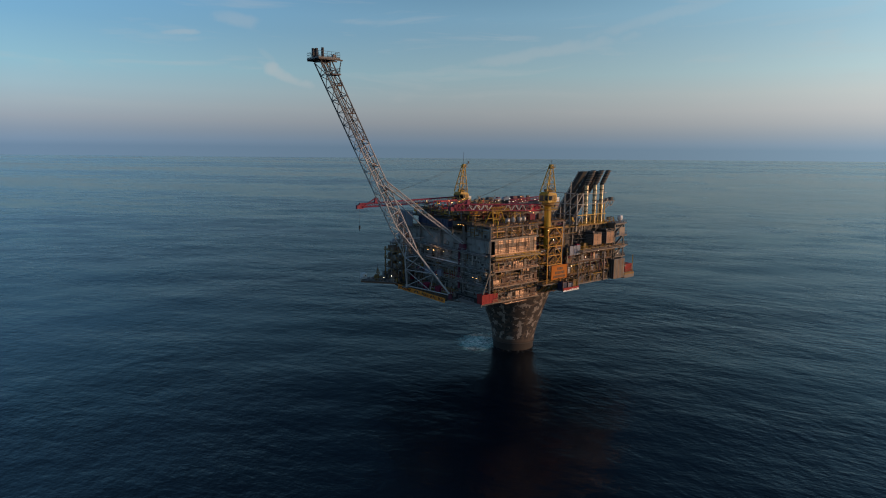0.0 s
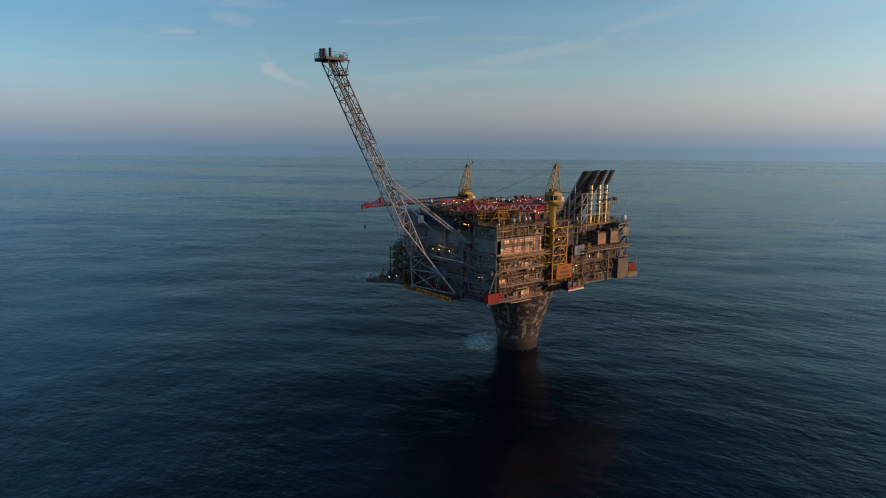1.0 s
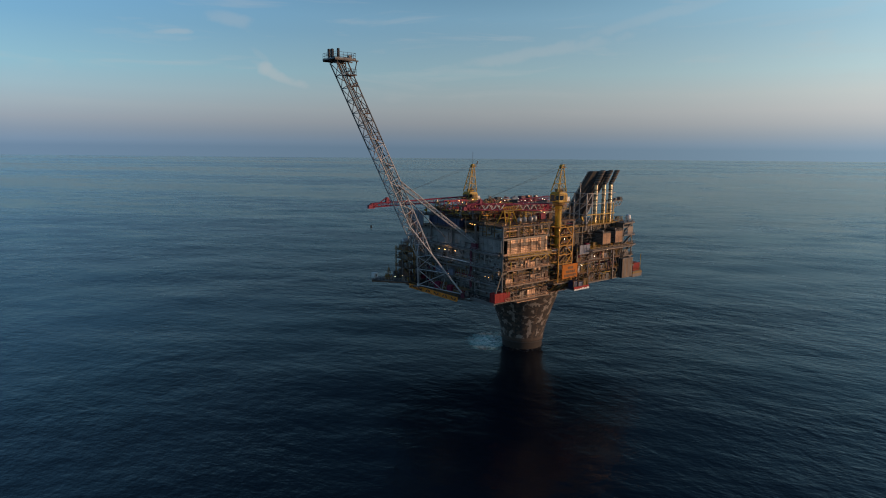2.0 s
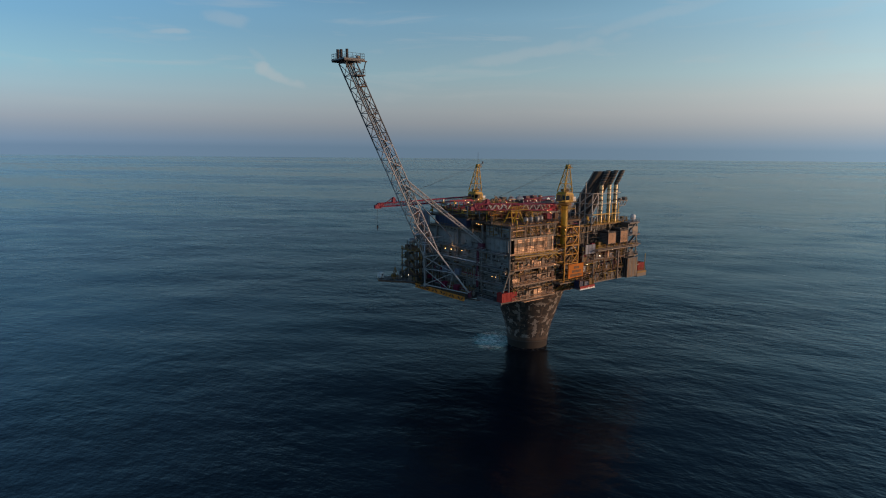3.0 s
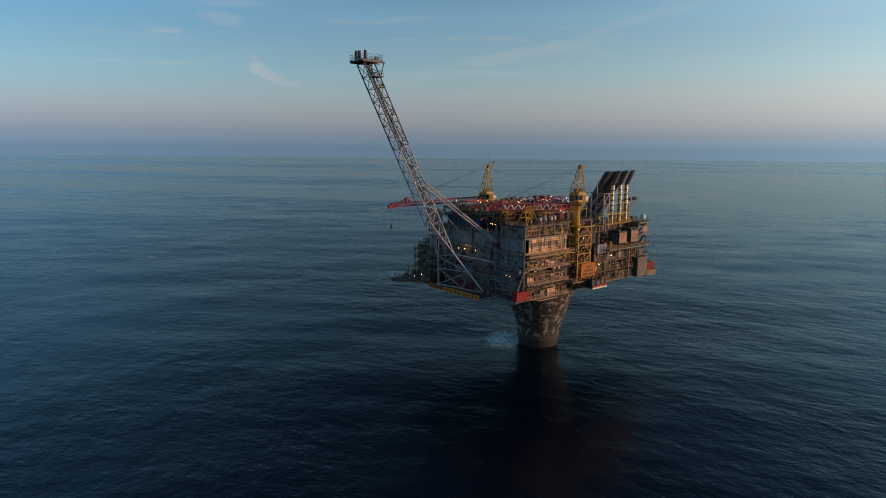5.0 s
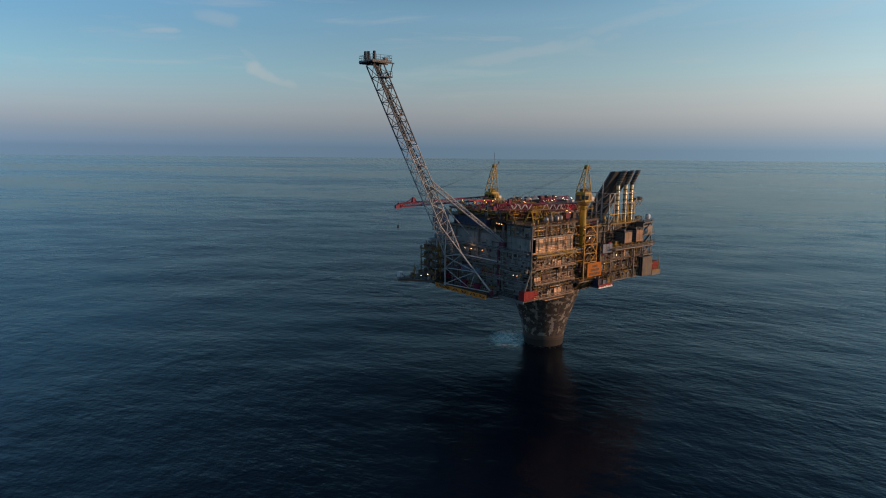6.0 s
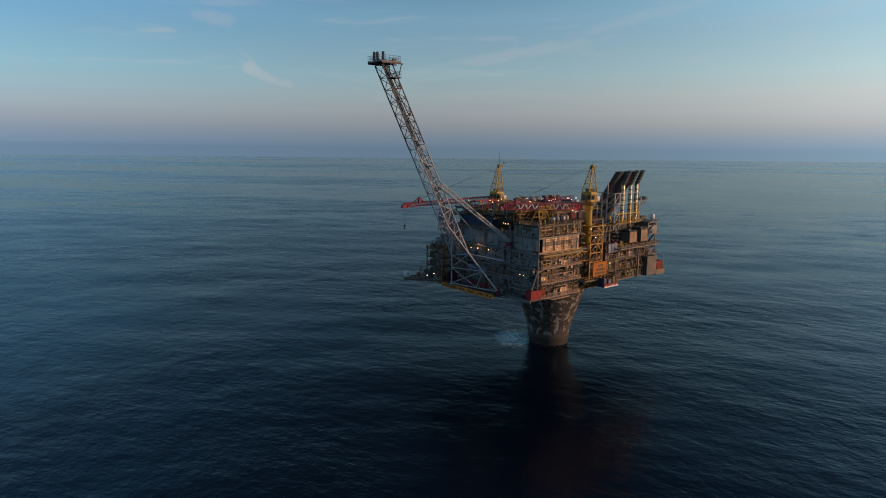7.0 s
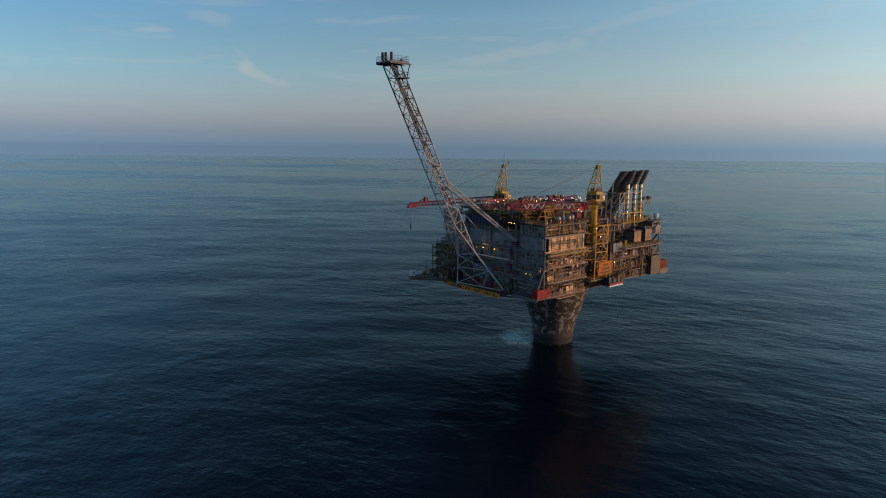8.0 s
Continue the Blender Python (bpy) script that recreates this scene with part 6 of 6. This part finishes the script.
scatter(-24.5, -1.0, -20.5, -12.5, 53.4, 3.9, [0, 1, 4, 5, 6, 7, 11, 12, 13, 14, 15, 15], 8, [(-34, -22, -24, -15), (-14, -5, -30, -21)])
scatter(-30.0, -12.0, -11.0, 8.0, 56.2, 4.0, [1, 5, 6, 11, 11, 12, 12, 13, 14, 15, 10], 9)
scatter(-19.5, -12.0, 8.0, 20.0, 56.2, 4.0, [1, 5, 6, 11, 12, 12, 13, 14, 15], 10)
scatter(-8.8, 26.8, 2.6, 24.0, 56.3, 4.4, [4, 4, 13, 14, 15, 15, 3, 0], 21, [(-1, 25, 4, 10)])
scatter(1.2, 7.0, -20.5, 1.0, 50.6, 4.0, [1, 4, 5, 6, 12, 14, 15], 12)
scatter(24.0, 30.0, -20.5, 1.0, 50.6, 4.0, [0, 4, 5, 6, 12, 14, 15], 13)
TANK = upright_tank(GALV, "small silver upright tank on the roof deck")
TANK.matrix_basis = pose(-26.2, -22.5, 53.1)
for x, y in ((-23.2, -22.0), (-20.4, -22.3), (-17.6, -21.6)):
    copy_thing(TANK, pose(x, y, 53.1))


# ---- the seaward access tower and gangway ----
def build_access_tower():
    t = thing("access_tower", (-44, 19, 28.2), "dark ochre scaffold tower with stacked landings", "scaffold tower")
    for x in (-46.0, -43.6, -41.0):
        for y in (14.5, 19.0, 23.5):
            beam("post", (x, y, 27.9), (x, y, 41.6 if x < -45 else 43.4), 0.3, 0.3, OCHRE if R.random() < 0.6 else GREY, t)
    for z in (31.0, 34.0, 37.2, 40.4):
        slab("landing", -46.4, 14.2, z - 0.2, -40.6, 23.8, z, DARK, t)
        railing(t, [(-46.3, 23.7, z), (-46.3, 14.3, z), (-40.7, 14.3, z)], OCHRE if z > 36 else BROWN, step=1.5)
        beam("diagonal", (-46.0, 14.5, z - 3), (-46.0, 19.0, z), 0.18, 0.18, OCHRE, t)
        beam("diagonal", (-46.0, 19.0, z), (-46.0, 23.5, z - 3), 0.18, 0.18, OCHRE, t)
        slab("stored_unit", -45.8, 16 + R.random(), z, -43.6, 18.5 + R.random(), z + 1.6, R.choice([DARK, GREY, BROWN]), t)
        slab("stored_unit", -45.5, 20.2, z, -43.0, 22.4, z + 1.3 + R.random(), R.choice([DARK, BROWN]), t)
    slab("landing", -46.4, 14.2, 40.2, -40.6, 23.8, 40.6, OCHRE, t)
    f = thing("lower_gangway", (-50, 20, 28.2), "narrow steel gangway deck running out from the tower", "gangway")
    bm = bmesh.new()
    plan = [(-56.0, 24.6), (-47.0, 13.6), (-37.2, 13.6), (-37.2, 28.5), (-54.0, 28.5)]
    lo = [bm.verts.new((x, y, 28.7)) for x, y in plan]
    hi = [bm.verts.new((x, y, 29.15)) for x, y in plan]
    bm.faces.new(hi)
    bm.faces.new(list(reversed(lo)))
    for i in range(5):
        j = (i + 1) % 5
        bm.faces.new((lo[i], lo[j], hi[j], hi[i]))
    part("floor", bm, DARK, f)
    beam("edge", (-56.1, 24.6, 28.8), (-47.0, 13.5, 28.8), 0.15, 0.5, BROWN, f)
    beam("edge", (-56.1, 24.6, 28.8), (-54.0, 28.5, 28.8), 0.15, 0.6, OCHRE, f)
    railing(f, [(-53.9, 28.3, 29.15), (-55.8, 24.7, 29.15), (-47.2, 14.0, 29.15)], GALV, step=1.3)
    top = Vector((-51.0, 21.0, 34.2))
    feet = [Vector((-51.0 + dx, 21.0 + dy, 29.15)) for dx, dy in ((-1.1, -1.1), (1.1, -1.1), (1.1, 1.1), (-1.1, 1.1))]
    for a, b in zip(feet, feet[1:] + feet[:1]):
        tube("mast_leg", a, top, 0.1, OCHRE, f, 6)
        for k in (0.3, 0.6):
            tube("mast_tie", a.lerp(top, k), b.lerp(top, k), 0.06, OCHRE, f, 5)
        tube("mast_brace", a, b.lerp(top, 0.3), 0.06, OCHRE, f, 5)
    tube("mast_pole", top - Vector((0, 0, 0.6)), top + Vector((0, 0, 1.4)), 0.06, DARK, f, 5)
    tube("mast", (-48.6, 18.0, 28.2), (-48.6, 18.0, 32.0), 0.14, DARK, f)
    slab("bollard_box", -50.2, 19.6, 28.2, -49.2, 20.8, 29.6, DARK, f)
    for x, y, dx, dz, mat in ((-52.6, 23.6, 1.2, 1.1, GALV), (-50.8, 23.0, 0.9, 1.6, OCHRE), (-48.4, 22.0, 1.6, 1.3, GREY), (-47.6, 16.4, 1.0, 1.8, PALE), (-45.6, 25.4, 1.8, 2.2, GREY), (-43.2, 24.6, 1.4, 1.9, OCHRE), (-41.0, 25.2, 2.0, 2.4, GALV), (-46.6, 14.6, 1.1, 1.4, OCHRE), (-49.4, 24.8, 1.3, 1.5, BROWN)):
        slab("deck_locker", x, y, 29.15, x + dx, y + 1.0, 29.15 + dz, mat, f)
    w = thing("white_cabin", (-54.4, 26.5, 28.2), "small white cabin on the gangway end", "cabin")
    slab("body", -54.9, 25.2, 29.5, -53.2, 27.2, 31.6, WHITE, w, plain=False)
    slab("window", -54.1, 25.14, 30.4, -53.7, 25.2, 31.0, GLASS, w)
    slab("skid", -54.8, 25.4, 29.1, -53.4, 27.0, 29.5, DARK, w)
    for x, y, z in ((-45.8, 17.0, 43.0), (-42.8, 17.0, 45.2)):
        v = thing("grey_capsule_tank", (x, y, z), "smooth pale grey capsule tank on a raised frame", "tank")
        part("shell", capsule(1.0, 2.4, Matrix.Translation((x, y, z + 1.2)) @ pose(0, 0, 0, 0, 90, 0)), GALV, v, smooth=True)
        for dx in (-1.0, 1.0):
            beam("leg", (x + dx, y, z - 2.6 if z < 44 else z - 4.8), (x + dx, y, z + 0.6), 0.2, 0.2, GREY, v)


build_access_tower()


# ---- lamps ----
def floodlight(p, warm=True, size=0.32, ground=None):
    size *= 0.48
    t = thing("floodlight", p, "lit sodium floodlight on a short bracket" if warm else "lit white work light on a bracket", "lamp", "work lights")
    x, y, z = p
    slab("housing", x - size * 0.7, y - size * 0.7, z + size * 0.5, x + size * 0.7, y + size * 0.7, z + size * 1.1, DARK, t)
    bm = bmesh.new()
    bmesh.ops.create_icosphere(bm, subdivisions=2, radius=size, matrix=Matrix.Translation(p))
    part("lens", bm, LAMP_WARM if warm else LAMP_WHITE, t)
    if ground is None:
        tube("bracket", (x, y, z + size), (x + 1.3, y + 0.9, z + size + 0.3), 0.06, DARK, t, 5)
    else:
        tube("pole", (x, y, ground), (x, y, z + size), 0.07, DARK, t, 5)


for p, warm, s in (((-38.6, 6.2, 42.0), True, 0.26), ((-38.6, 2.6, 42.2), True, 0.36), ((-38.6, -3.3, 42.4), True, 0.28), ((-38.4, 3.6, 33.4), True, 0.2), ((-38.4, 0.8, 33.4), True, 0.2),
                   ((-38.4, -19.1, 35.6), True, 0.2), ((-38.4, -20.8, 35.6), True, 0.2), ((-49.6, 18.9, 30.6), False, 0.22), ((-47.4, 17.4, 31.2), False, 0.22),
                   ((-35.0, -9.5, 52.2), True, 0.25), ((-35.0, -8.0, 52.2), True, 0.25), ((-34.6, -6.5, 52.2), True, 0.25)):
    floodlight(p, warm, s, 29.1 if p[0] < -45 else None)
L_ = random.Random(3)
for i in range(22):
    floodlight((-34.0 + 20 * L_.random(), -11.2 + 24 * L_.random(), 57.6 + 1.8 * L_.random()), True, 0.22 + 0.1 * L_.random(), 56.2)
for i in range(26):
    floodlight((-8.6 + 1.35 * i + L_.random(), 2.2 + 16 * L_.random() ** 2, 57.6 + 0.9 * L_.random()), L_.random() < 0.25, 0.15 + 0.06 * L_.random(), 56.2)
for p in ((-16.5, -23.5, 57.2), (-15.6, -24.2, 56.6), (-13.2, -29.3, 50.8), (-10.5, -29.4, 47.5), (-0.1, -26.4, 37.0), (3.2, -26.4, 36.2), (10.5, -26.4, 38.8), (18.5, -26.3, 40.6), (24.0, -26.3, 40.8)):
    floodlight(p, p[0] < -12, 0.24, 53.1 if p[2] > 55 else None)
for x, y, z, e in ((-30.5, 4, 59.2, 700), (-22, -6, 59.2, 620), (-15.6, -24.9, 57.3, 220), (-31.5, -14.0, 57.6, 380), (-37.9 - 1.6, 2.0, 43.6, 70)):
    lamp = new("sodium_glow", bpy.data.lights.new("sodium_glow", "POINT"))
    lamp.data.energy, lamp.data.color, lamp.data.shadow_soft_size = e, (1.0, 0.5, 0.18), 0.4
    lamp.matrix_world = Matrix.Translation((x, y, z))
